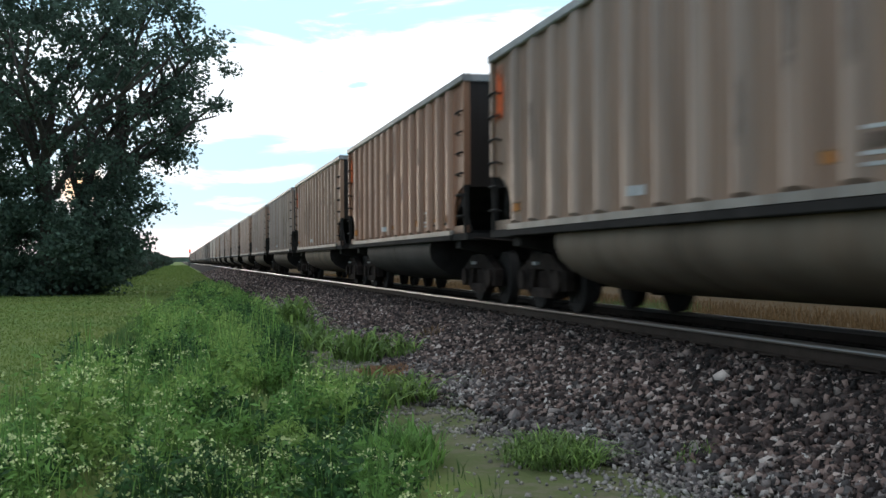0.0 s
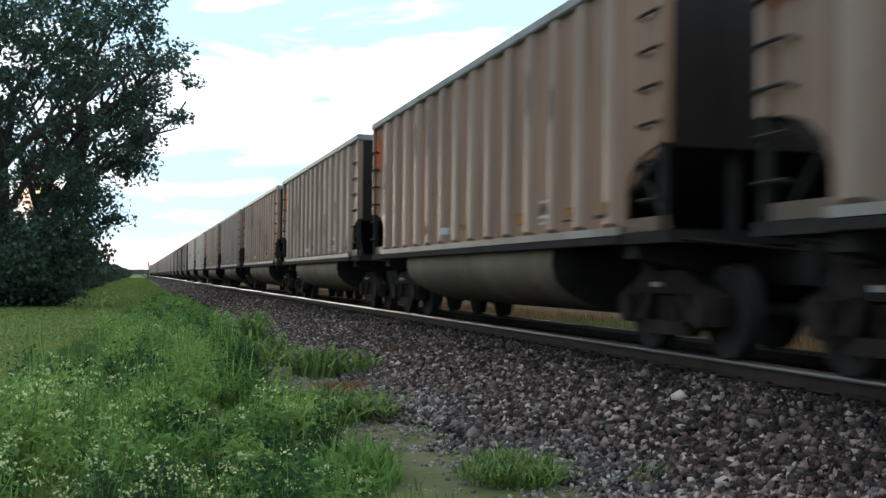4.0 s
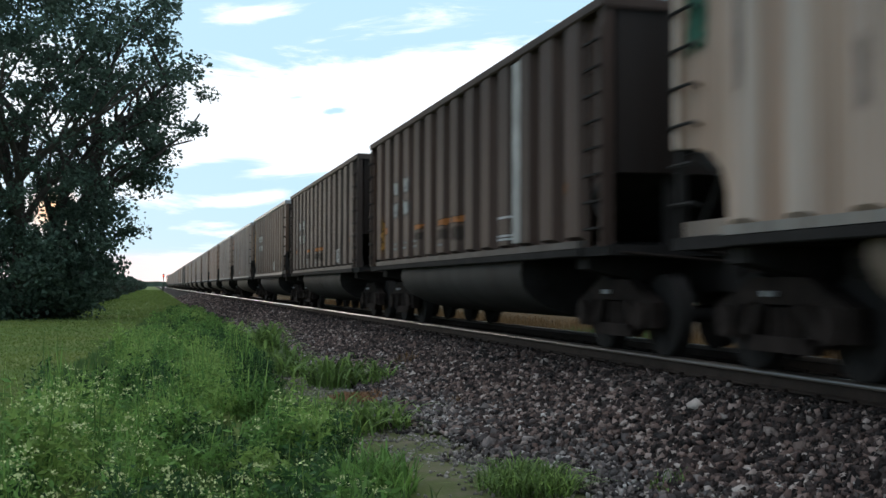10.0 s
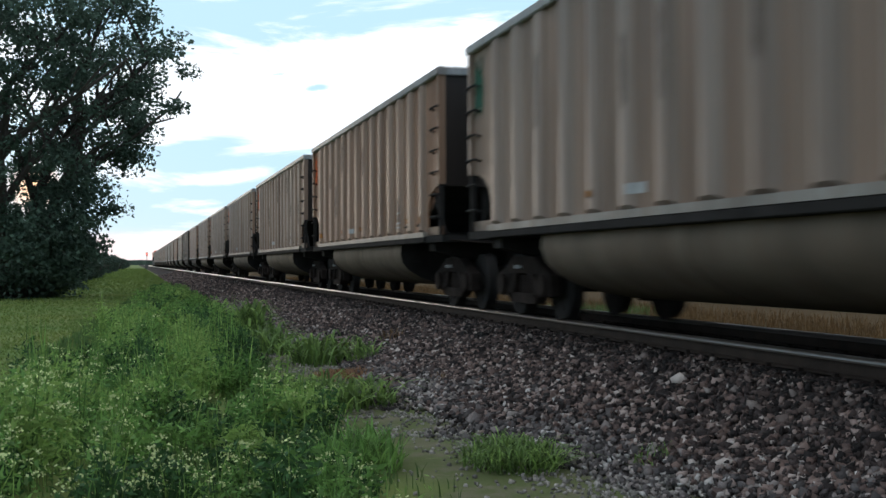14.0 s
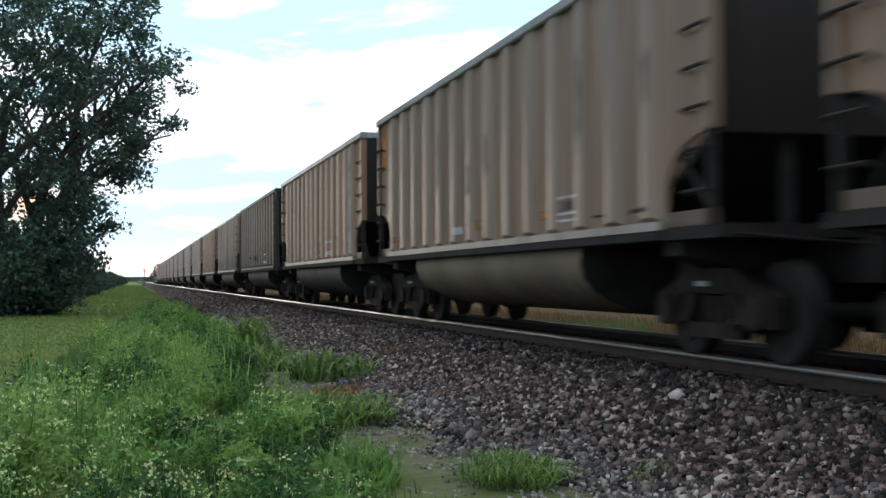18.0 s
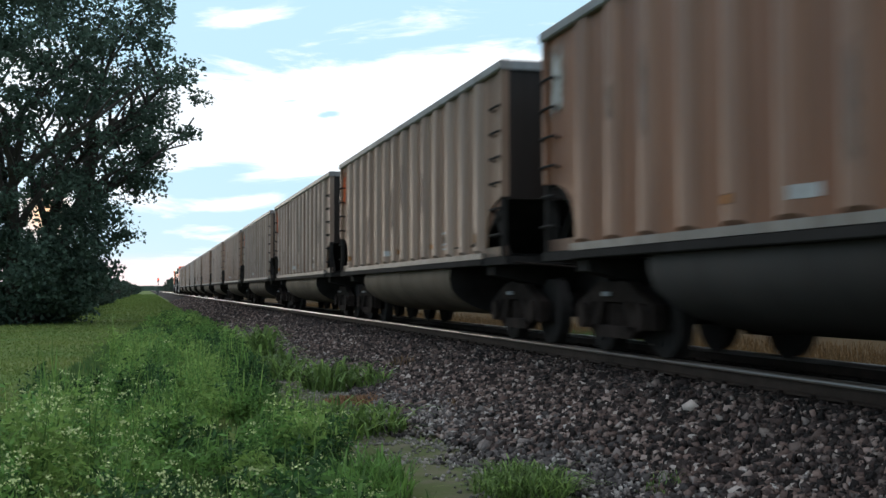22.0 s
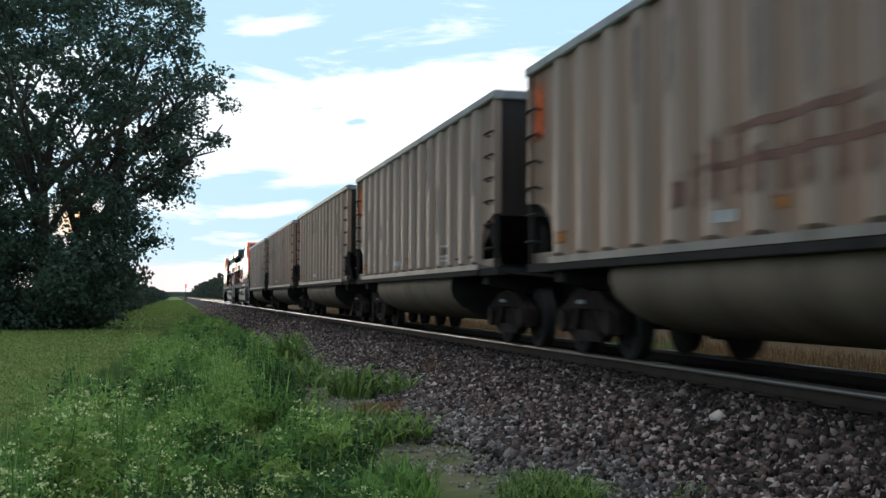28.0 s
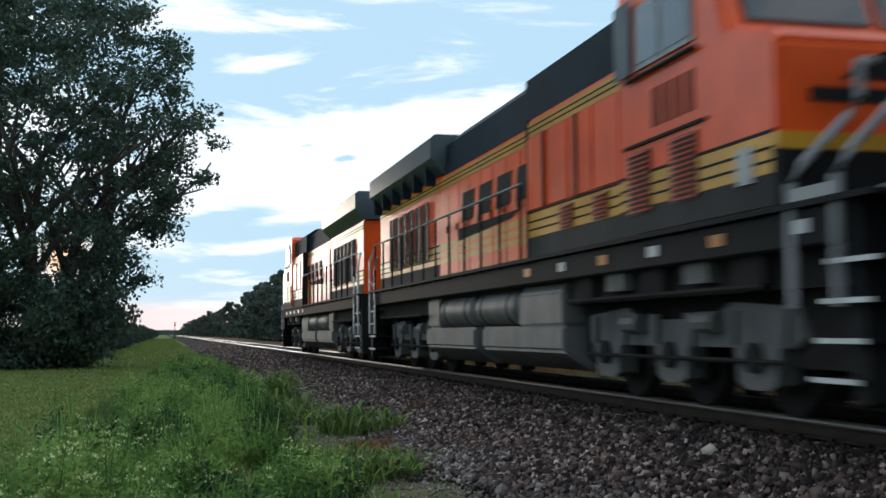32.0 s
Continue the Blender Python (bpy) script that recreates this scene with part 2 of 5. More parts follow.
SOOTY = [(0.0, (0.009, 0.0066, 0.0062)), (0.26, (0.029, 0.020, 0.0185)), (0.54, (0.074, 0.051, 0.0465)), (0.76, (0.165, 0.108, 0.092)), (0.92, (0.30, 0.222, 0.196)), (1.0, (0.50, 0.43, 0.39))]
PALER = [(0.0, (0.035, 0.030, 0.030)), (0.30, (0.085, 0.072, 0.070)), (0.60, (0.16, 0.138, 0.134)), (0.82, (0.26, 0.215, 0.20)), (1.0, (0.55, 0.51, 0.48))]
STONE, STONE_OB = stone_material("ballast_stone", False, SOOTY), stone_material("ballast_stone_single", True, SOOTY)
# the same tones halved, to paint the train's shade on the shoulder
STONE_SHADED = stone_material("shaded_ballast_stone", False, [(p, tuple(c * 0.5 for c in rgb)) for p, rgb in SOOTY])
STONE_PALE = stone_material("pale_ballast_stone", False, PALER)
GRAVEL = material("pale_toe_gravel", (0.26, 0.235, 0.215), 0.9, 0.0, 9, 0.3, 0.4, 60, island=0.6, spec=0.2)
BED = material("ballast_bed", (0.034, 0.027, 0.025), 0.95, 0.0, 14, 0.6, 0.9, 45, spec=0.1)
PLATE = material("stencil_paint", (1, 1, 1), 0.7, 0.0, 3, 0.35, 0.05, 30, obcolor=True, spec=0.15)


def faded_paint(name, most):
    """Old paint, flaked away in spots and thinning out towards the edges of its patch. most: how well it still covers."""
    m = material(name, (1, 1, 1), 0.75, 0.0, 3, 0.35, 0.05, 30, obcolor=True, spec=0.12)
    n, l = m.node_tree.nodes, m.node_tree.links

    def calc(op, a, b):
        c = n.new("ShaderNodeMath")
        c.operation = op
        for i, v in enumerate((a, b)):
            if isinstance(v, (int, float)):
                c.inputs[i].default_value = v
            else:
                l.new(v, c.inputs[i])
        return c.outputs[0]

    co = n.new("ShaderNodeTexCoord")
    sep = n.new("ShaderNodeSeparateXYZ")
    l.new(co.outputs["Generated"], sep.inputs[0])
    rim = None
    for k in (1, 2):
        d = calc("MINIMUM", sep.outputs[k], calc("SUBTRACT", 1.0, sep.outputs[k]))
        rim = d if rim is None else calc("MINIMUM", rim, d)
    flake = n.new("ShaderNodeTexNoise")
    flake.inputs["Scale"].default_value, flake.inputs["Detail"].default_value, flake.inputs["Roughness"].default_value = 5.0, 6, 0.65
    l.new(co.outputs["Object"], flake.inputs["Vector"])
    cover = n.new("ShaderNodeMapRange")
    cover.interpolation_type = "SMOOTHSTEP"
    cover.inputs[1].default_value, cover.inputs[2].default_value, cover.inputs[4].default_value = 0.50, 0.92, most
    l.new(calc("ADD", flake.outputs[0], calc("MULTIPLY", calc("MINIMUM", rim, 0.3), 1.6)), cover.inputs[0])
    l.new(cover.outputs[0], n["Principled BSDF"].inputs["Alpha"])
    return m


OLD_PAINT, WORN_PAINT = faded_paint("flaked_paint", 0.92), faded_paint("rubbed_paint", 0.55)
LOCO = material("loco_paint", (1, 1, 1), 0.28, 0.0, 1.5, 0.26, 0.03, 20, obcolor=True, rust=0.20, spec=0.40)
LOCO_DARK = material("sooty_loco_paint", (1, 1, 1), 0.6, 0.0, 1.5, 0.3, 0.06, 20, obcolor=True, spec=0.08)
TANK_GREY = material("dusty_tank_paint", (0.15, 0.147, 0.145), 0.5, 0.0, 1.6, 0.4, 0.1, 30, spec=0.4, rust=0.5)
LOCO_GREY = material("grey_truck_paint", (0.120, 0.118, 0.116), 0.6, 0.0, 2.5, 0.45, 0.15, 30, spec=0.3)
GLASS = material("dark_window_glass", (0.03, 0.035, 0.04), 0.06, 0.0, 1, 0.1, 0.0, 10, coat=0.5)
BARK = material("bark", (0.06, 0.05, 0.042), 0.9, 0.0, 5, 0.4, 0.8, 30)


def leaf_material(name, color, vary=0.35, trans=0.35, rough=0.6, second=None, scale=0.5):
    m = material(name, color, rough, 0.0, scale, 0.3, 0.0, 3.0, island=vary, spec=0.2, second=second)
    n, l = m.node_tree.nodes, m.node_tree.links
    b = n["Principled BSDF"]
    t = n.new("ShaderNodeBsdfTranslucent")
    src = b.inputs["Base Color"].links[0].from_socket
    l.new(src, t.inputs[0])
    mx = n.new("ShaderNodeMixShader")
    mx.inputs[0].default_value = trans
    l.new(b.outputs[0], mx.inputs[1])
    l.new(t.outputs[0], mx.inputs[2])
    l.new(mx.outputs[0], n["Material Output"].inputs[0])
    return m


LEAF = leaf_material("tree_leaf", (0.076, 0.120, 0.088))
# far leaves are lightened: the haze of distance is in their colour
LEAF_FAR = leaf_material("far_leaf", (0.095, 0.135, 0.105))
WEED = leaf_material("weed_leaf", (0.172, 0.300, 0.076), 0.5, 0.45, second=(0.095, 0.195, 0.055), scale=1.3)
WEED_PALE = leaf_material("young_weed_leaf", (0.255, 0.385, 0.105), 0.4, 0.5)
WEED_DEEP = leaf_material("dark_weed_leaf", (0.048, 0.112, 0.036), 0.5, 0.4)
GRASS = leaf_material("grass_blade", (0.105, 0.165, 0.052), 0.25, second=(0.068, 0.125, 0.042), scale=0.8)
LAWN = leaf_material("lawn_blade", (0.165, 0.208, 0.054), 0.08, second=(0.116, 0.176, 0.047), scale=0.25)
TUFT = leaf_material("coarse_grass_blade", (0.138, 0.218, 0.064), 0.5)
FLOWER = leaf_material("pale_flower", (0.68, 0.74, 0.36), 0.25)
DEAD = leaf_material("dead_grass_blade", (0.26, 0.135, 0.066), 0.3)
STRAW = leaf_material("dry_grass_blade", (0.15, 0.088, 0.038), 0.4)


def ground_material():
    m = material("meadow_ground", (0.088, 0.140, 0.036), 0.95, 0.0, 0.30, 0.35, 0.6, 25, second=(0.132, 0.150, 0.046), spec=0.1)
    n, l = m.node_tree.nodes, m.node_tree.links
    b = n["Principled BSDF"]
    src = b.inputs["Base Color"].links[0].from_socket
    g = n.new("ShaderNodeNewGeometry")
    s = n.new("ShaderNodeSeparateXYZ")
    l.new(g.outputs["Position"], s.inputs[0])
    r = n.new("ShaderNodeMapRange")
    r.inputs[1].default_value, r.inputs[2].default_value = 10.2, 11.2
    l.new(s.outputs[0], r.inputs[0])
    mx = n.new("ShaderNodeMix")
    mx.data_type = "RGBA"
    l.new(r.outputs[0], mx.inputs[0])
    l.new(src, mx.inputs[6])
    mx.inputs[7].default_value = (0.085, 0.055, 0.027, 1)
    # bare stony soil along the foot of the ballast
    wob = n.new("ShaderNodeTexNoise")
    wob.inputs["Scale"].default_value, wob.inputs["Detail"].default_value = 1.3, 6
    l.new(g.outputs["Position"], wob.inputs["Vector"])
    shift = n.new("ShaderNodeMath")
    shift.operation = "MULTIPLY_ADD"
    shift.inputs[1].default_value = 1.6
    l.new(wob.outputs[0], shift.inputs[0])
    l.new(s.outputs[0], shift.inputs[2])
    edge = n.new("ShaderNodeMapRange")
    edge.interpolation_type = "SMOOTHSTEP"
    edge.inputs[1].default_value, edge.inputs[2].default_value = 2.55, 3.05
    l.new(shift.outputs[0], edge.inputs[0])
    beyond = n.new("ShaderNodeMath")
    beyond.operation = "LESS_THAN"
    beyond.inputs[1].default_value = 9.4
    l.new(s.outputs[0], beyond.inputs[0])
    both = n.new("ShaderNodeMath")
    both.operation = "MULTIPLY"
    l.new(edge.outputs[0], both.inputs[0])
    l.new(beyond.outputs[0], both.inputs[1])
    soil = n.new("ShaderNodeMix")
    soil.data_type = "RGBA"
    along = n.new("ShaderNodeMapRange")
    along.inputs[1].default_value, along.inputs[2].default_value, along.inputs[3].default_value, along.inputs[4].default_value = 22.0, 34.0, 1.0, 0.15
    l.new(s.outputs[1], along.inputs[0])
    share = n.new("ShaderNodeMath")
    share.operation = "MULTIPLY"
    l.new(both.outputs[0], share.inputs[0])
    l.new(along.outputs[0], share.inputs[1])
    l.new(share.outputs[0], soil.inputs[0])
    l.new(mx.outputs[2], soil.inputs[6])
    moss = n.new("ShaderNodeMix")
    moss.data_type = "RGBA"
    moss.inputs[6].default_value, moss.inputs[7].default_value = (0.155, 0.128, 0.098, 1), (0.090, 0.105, 0.042, 1)
    spots = n.new("ShaderNodeTexNoise")
    spots.inputs["Scale"].default_value, spots.inputs["Detail"].default_value, spots.inputs["Roughness"].default_value = 2.2, 9, 0.7
    l.new(g.outputs["Position"], spots.inputs["Vector"])
    part_of = n.new("ShaderNodeMapRange")
    part_of.inputs[1].default_value, part_of.inputs[2].default_value = 0.32, 0.52
    l.new(spots.outputs[0], part_of.inputs[0])
    l.new(part_of.outputs[0], moss.inputs[0])
    l.new(moss.outputs[2], soil.inputs[7])
    l.new(soil.outputs[2], b.inputs["Base Color"])
    return m


GROUND = ground_material()


# mesh helpers
class Shape:
    def __init__(self):
        self.v, self.f = [], []

    def add(self, verts, faces):
        k = len(self.v)
        self.v += [tuple(p) for p in verts]
        self.f += [tuple(i + k for i in q) for q in faces]
        return self

    def box(self, x0, x1, y0, y1, z0, z1, c=0.0):
        """A box; c cuts its four edges along y."""
        if c:
            ring = [(x0 + c, z0), (x1 - c, z0), (x1, z0 + c), (x1, z1 - c), (x1 - c, z1), (x0 + c, z1), (x0, z1 - c), (x0, z0 + c)]
            return self.prism_y(ring, y0, y1)
        v = [(x, y, z) for z in (z0, z1) for y in (y0, y1) for x in (x0, x1)]
        return self.add(v, [(0, 2, 3, 1), (4, 5, 7, 6), (0, 1, 5, 4), (2, 6, 7, 3), (0, 4, 6, 2), (1, 3, 7, 5)])

    def prism_y(self, ring, y0, y1):
        """A ring of (x, z), anticlockwise seen from -y, drawn out along y."""
        n = len(ring)
        v = [(x, y, z) for y in (y0, y1) for x, z in ring]
        return self.add(v, [tuple(range(n)), tuple(range(2 * n - 1, n - 1, -1))] + [(i, i + n, (i + 1) % n + n, (i + 1) % n) for i in range(n)])

    def prism_x(self, ring, x0, x1):
        """A ring of (y, z), drawn out along x."""
        n = len(ring)
        v = [(x, y, z) for x in (x0, x1) for y, z in ring]
        return self.add(v, [tuple(range(n - 1, -1, -1)), tuple(range(n, 2 * n))] + [(i, (i + 1) % n, (i + 1) % n + n, i + n) for i in range(n)])

    def prism_z(self, ring, z0, z1):
        """A ring of (x, y), drawn out along z."""
        n = len(ring)
        v = [(x, y, z) for z in (z0, z1) for x, y in ring]
        return self.add(v, [tuple(range(n - 1, -1, -1)), tuple(range(n, 2 * n))] + [(i, (i + 1) % n, (i + 1) % n + n, i + n) for i in range(n)])

    def tube(self, pts, radii, sides=6):
        k = len(pts)
        rings = []
        for i, p in enumerate(pts):
            d = Vector(pts[min(i + 1, k - 1)]) - Vector(pts[max(i - 1, 0)])
            d.normalize()
            a = d.cross(Vector((0, 0, 1)) if abs(d.z) < 0.9 else Vector((1, 0, 0))).normalized()
            b = d.cross(a)
            r = radii[i] if isinstance(radii, (list, tuple)) else radii
            rings += [Vector(p) + (a * math.cos(2 * math.pi * j / sides) + b * math.sin(2 * math.pi * j / sides)) * r for j in range(sides)]
        f = [(i * sides + j, (i + 1) * sides + j, (i + 1) * sides + (j + 1) % sides, i * sides + (j + 1) % sides) for i in range(k - 1) for j in range(sides)]
        f += [tuple(range(sides)), tuple(range(k * sides - 1, (k - 1) * sides - 1, -1))]
        return self.add(rings, f)

    def disc_x(self, x0, x1, y, z, r, sides=20):
        return self.prism_x([(y + r * math.cos(2 * math.pi * j / sides), z + r * math.sin(2 * math.pi * j / sides)) for j in range(sides)], x0, x1)

    def mesh(self, name, mat, smooth=False, bevel=0.0):
        me = bpy.data.meshes.new(name)
        me.from_pydata(self.v, [], self.f)
        bm = bmesh.new()
        bm.from_mesh(me)
        bmesh.ops.recalc_face_normals(bm, faces=bm.faces)
        if bevel:
            bmesh.ops.bevel(bm, geom=list(bm.edges), offset=bevel, segments=2, affect="EDGES", clamp_overlap=True)
        bm.to_mesh(me)
        bm.free()
        me.materials.append(mat)
        if smooth:
            me.shade_smooth()
            me.set_sharp_from_angle(angle=radians(35))
        return me


def part(name, shape, mat, parent=None, label="", color=None, smooth=False, at=None, bevel=0.0):
    """One mesh object, under a thing or a part. shape: a Shape or a mesh to share."""
    me = shape if isinstance(shape, bpy.types.Mesh) else shape.mesh(name, mat, smooth or bevel > 0, bevel)
    ob = new(name, me)
    ob.parent = parent
    if at is not None:
        ob.matrix_parent_inverse = Matrix.Translation(at)
    if color:
        ob.color = (*color, 1)
    if label:
        tagged(ob, label)
    return ob


def quads_mesh(name, v, mats, mat_index=None):
    """A mesh of loose four-cornered leaves; v: n x 4 x 3."""
    n = len(v)
    me = bpy.data.meshes.new(name)
    me.vertices.add(4 * n)
    me.vertices.foreach_set("co", np.asarray(v, dtype=np.float32).reshape(-1))
    me.loops.add(4 * n)
    me.loops.foreach_set("vertex_index", np.arange(4 * n, dtype=np.int32))
    me.polygons.add(n)
    me.polygons.foreach_set("loop_start", np.arange(0, 4 * n, 4, dtype=np.int32))
    for m in mats:
        me.materials.append(m)
    if mat_index is not None:
        me.polygons.foreach_set("material_index", np.asarray(mat_index, dtype=np.int32))
    me.update(calc_edges=True)
    me.validate()
    return me


RNG = np.random.default_rng(7)


def leaves(centres, size, droop=0.3, aspect=0.6, up=0.0):
    """Rhombic leaves at the given places, turned at random."""
    n = len(centres)
    d = RNG.normal(size=(n, 3))
    d[:, 2] = d[:, 2] * 0.7 - droop + up
    d /= np.linalg.norm(d, axis=1)[:, None]
    s = np.cross(d, RNG.normal(size=(n, 3)))
    s /= np.linalg.norm(s, axis=1)[:, None]
    ln = (size * RNG.uniform(0.6, 1.3, n))[:, None]
    c = np.asarray(centres)
    return np.stack([c - d * ln * 0.5, c + s * ln * aspect * 0.5, c + d * ln * 0.5, c - s * ln * aspect * 0.5], 1)


# ground, ballast and track
def build_ground():
    s = Shape()
    xs = [-3000, -400, -60, -20, -8, -2, 0, 1.5, 3.0, 9.8, 12, 20, 60, 400, 3000]
    ys = [-2000, -300, -40, -5, 3, 8, 14, 22, 34, 60, 120, 400, 1500, 4500]
    s.add([(x, y, 0.0) for y in ys for x in xs], [(j * len(xs) + i, j * len(xs) + i + 1, (j + 1) * len(xs) + i + 1, (j + 1) * len(xs) + i) for j in range(len(ys) - 1) for i in range(len(xs) - 1)])
    tagged(part("ground", s, GROUND), "mown green verge and dry golden field beside the railway", "ground", kind="structure")


TOE, CREST, CREST_Z = 2.90, 5.0, RZ - 0.23


def toe(y):
    """Where the ballast runs out on the near side; it draws back by the gravel patch."""
    return float(np.interp(y, [5.5, 7.0, 8.6, 10.5, 13.0, 20.0], [3.35, 3.55, 3.45, 2.95, 2.80, TOE]))


def bed_height(x, y=20.0):
    """Height of the ballast at a place across and along the track."""
    d = abs(x - XT)
    half_c, half_t = XT - CREST, XT - (toe(y) if x < XT else TOE)
    if d <= half_c:
        return CREST_Z
    return CREST_Z * max(0.0, (half_t - d) / (half_t - half_c)) - 0.02


def build_bed():
    s = Shape()
    xs = [TOE - 0.3, TOE, TOE + 0.35, TOE + 0.7, TOE + 1.0, TOE + 1.5, CREST, XT - 0.75, XT + 0.75, 2 * XT - CREST, 2 * XT - TOE, 2 * XT - TOE + 0.3]
    ys = [-900, -100, -20] + [0.5 * i for i in range(0, 60)] + [32, 36, 42, 50, 70, 120, 300, 1000, 2500]
    v = []
    for y in ys:
        for i, x in enumerate(xs):
            h = bed_height(x, y)
            z = h + (0.03 * noise.noise((x * 1.3, y * 1.1, 0)) if h > 0.02 else -0.05)
            v.append((x + 0.12 * noise.noise((x, y * 0.6, 5)), y, z))
    n = len(xs)
    s.add(v, [(j * n + i, j * n + i + 1, (j + 1) * n + i + 1, (j + 1) * n + i) for j in range(len(ys) - 1) for i in range(n - 1)])
    return tagged(part("ballast_bed", s, BED), "sloping bed of dark crushed stone under the track", "ballast", kind="structure")


def rail_ring(x):
    """Section of a flat-bottomed rail."""
    w = [(-0.07, -0.172), (0.07, -0.172), (0.07, -0.16), (0.012, -0.145), (0.010, -0.05), (0.035, -0.044), (0.034, -0.036), (0.008, 0.0), (-0.008, 0.0), (-0.034, -0.036), (-0.035, -0.044), (-0.010, -0.05), (-0.012, -0.145), (-0.07, -0.16)]
    return [(x + a, RZ + b) for a, b in w]


def build_track():
    for side in (-1, 1):
        x = XT + side * 0.7525
        rail = tagged(part("rail", Shape().prism_y(rail_ring(x), -900, 2500), RAIL_SIDE), "rusty steel rail with a bright worn running surface", "rail", "rails", "structure")
        head = [(x + a, RZ + b) for a, b in ((-0.042, -0.050), (0.042, -0.050), (0.041, -0.026), (0.032, -0.008), (0.014, 0.002), (-0.010, 0.002), (-0.026, -0.006), (-0.038, -0.020), (-0.043, -0.034))]
        part("running_surface", Shape().prism_y(head, -900, 2500), RAIL_HEAD, rail, "polished steel rail head")
    tie = Shape().box(-1.3, 1.3, -0.115, 0.115, -0.18, 0, 0.0).mesh("tie", WOOD)
    plate = Shape().box(-0.18, 0.18, -0.09, 0.09, 0, 0.012).add(*spike(-0.1, 0.05)).add(*spike(0.1, -0.05)).mesh("tie_plate", RUSTY)
    bed = tagged(new("sleepers"), "dark creosoted wooden ties laid in ballast", "railway ties", kind="structure")
    for i in range(130):
        y = 1.0 + i * 0.54
        ob = part("tie", tie, WOOD, bed, at=(XT, y, RZ - 0.185))
        for side in (-1, 1):
            part("tie_plate", plate, RUSTY, ob, at=(side * 0.7525, 0, 0.001))
    rest = Shape()
    for i in range(130, 420):
        y = 1.0 + i * 0.54
        rest.box(XT - 1.3, XT + 1.3, y - 0.115, y + 0.115, RZ - 0.365, RZ - 0.185)
    for i in range(1, 60):
        y = 1.0 - i * 0.54
        rest.box(XT - 1.3, XT + 1.3, y - 0.115, y + 0.115, RZ - 0.365, RZ - 0.185)
    tagged(part("far_ties", rest, WOOD, bed), kind="stuff")


def spike(x, y):
    s = Shape().box(x - 0.02, x + 0.02, y - 0.02, y + 0.02, 0.01, 0.04)
    return s.v, s.f


build_ground()
BALLAST = build_bed()
build_track()


# coal cars; x runs across the car, y along it, z from the rail head
LEN, HALF = 14.35, 7.175
SIDE, TOP, SILL = 1.59, 4.00, 1.25
WHEEL_R = 0.457


def span(a, b):
    return min(a, b), max(a, b)


def wheelset_shape(r, gauge=0.7175):
    s = Shape()
    for side in (-1, 1):
        x = side * gauge
        s.disc_x(*span(x - 0.02 * side, x + 0.115 * side), 0, 0, r, 28)
        s.disc_x(*span(x - 0.045 * side, x - 0.015 * side), 0, 0, r + 0.025, 28)
        s.disc_x(*span(x + 0.11 * side, x + 0.17 * side), 0, 0, 0.15, 14)
        for k in range(6):
            a = k * math.pi / 3
            s.box(*span(side * (gauge + 0.10), side * (gauge + 0.125)), 0.3 * math.cos(a) - 0.03, 0.3 * math.cos(a) + 0.03, 0.3 * math.sin(a) - 0.03, 0.3 * math.sin(a) + 0.03)
    s.disc_x(-1.0, 1.0, 0, 0, 0.085, 12)
    return s


def truck_frame_shape(side):
    """The cast side frame of a two-axle truck, with its window openings."""
    s = Shape()
    x = span(side * 0.93, side * 1.08)
    s.prism_x([(-1.15, 0.32), (-0.72, 0.30), (-0.62, 0.62), (0.62, 0.62), (0.72, 0.30), (1.15, 0.32), (1.15, 0.60), (0.75, 0.74), (0.45, 0.86), (-0.45, 0.86), (-0.75, 0.74), (-1.15, 0.60)], *x)
    s.prism_x([(-0.55, 0.20), (0.55, 0.20), (0.68, 0.34), (-0.68, 0.34)], *x)
    s.prism_x([(-0.72, 0.30), (-0.55, 0.22), (-0.30, 0.62), (-0.45, 0.66)], *x)
    s.prism_x([(0.55, 0.22), (0.72, 0.30), (0.45, 0.66), (0.30, 0.62)], *x)
    for y in (-0.889, 0.889):
        s.disc_x(*span(side * 0.93, side * 1.14), y, 0.457, 0.16, 12)
    return s


def side_ring(deep):
    """Outline (y, z) of a car side with its notched lower corners."""
    if deep:
        half = [(HALF - 0.75, SILL), (HALF - 0.75, 1.96), (HALF - 0.70, 2.03), (HALF, 2.05)]
    else:
        half = [(HALF - 0.98, SILL), (HALF - 0.96, 1.62), (HALF - 0.86, 1.82), (HALF - 0.62, 1.98), (HALF - 0.30, 2.06), (HALF, 2.08)]
    right = half + [(HALF, TOP - 0.12)]
    return right + [(-y, z) for y, z in reversed(right)]


RIBS = {False: (14, 0.46, 0.058), True: (14, 0.60, 0.12)}   # number, width and depth, for the shallow and the deep ribbed kind


def rib_places(deep):
    n = RIBS[deep][0]
    inset = 1.30 if not deep else 1.0
    return [-HALF + inset + (LEN - 2 * inset) * i / (n - 1) for i in range(n)]


def rib_section(deep):
    """Half the section of a pressed rib: distance from its middle and depth below its face."""
    n, wide, depth = RIBS[deep]
    w = wide / 2
    return [(w * 0.78, 0.0), (w, depth)] if deep else [(w * 0.28, 0.0), (w * 0.62, depth * 0.18), (w * 0.86, depth * 0.52), (w, depth)]


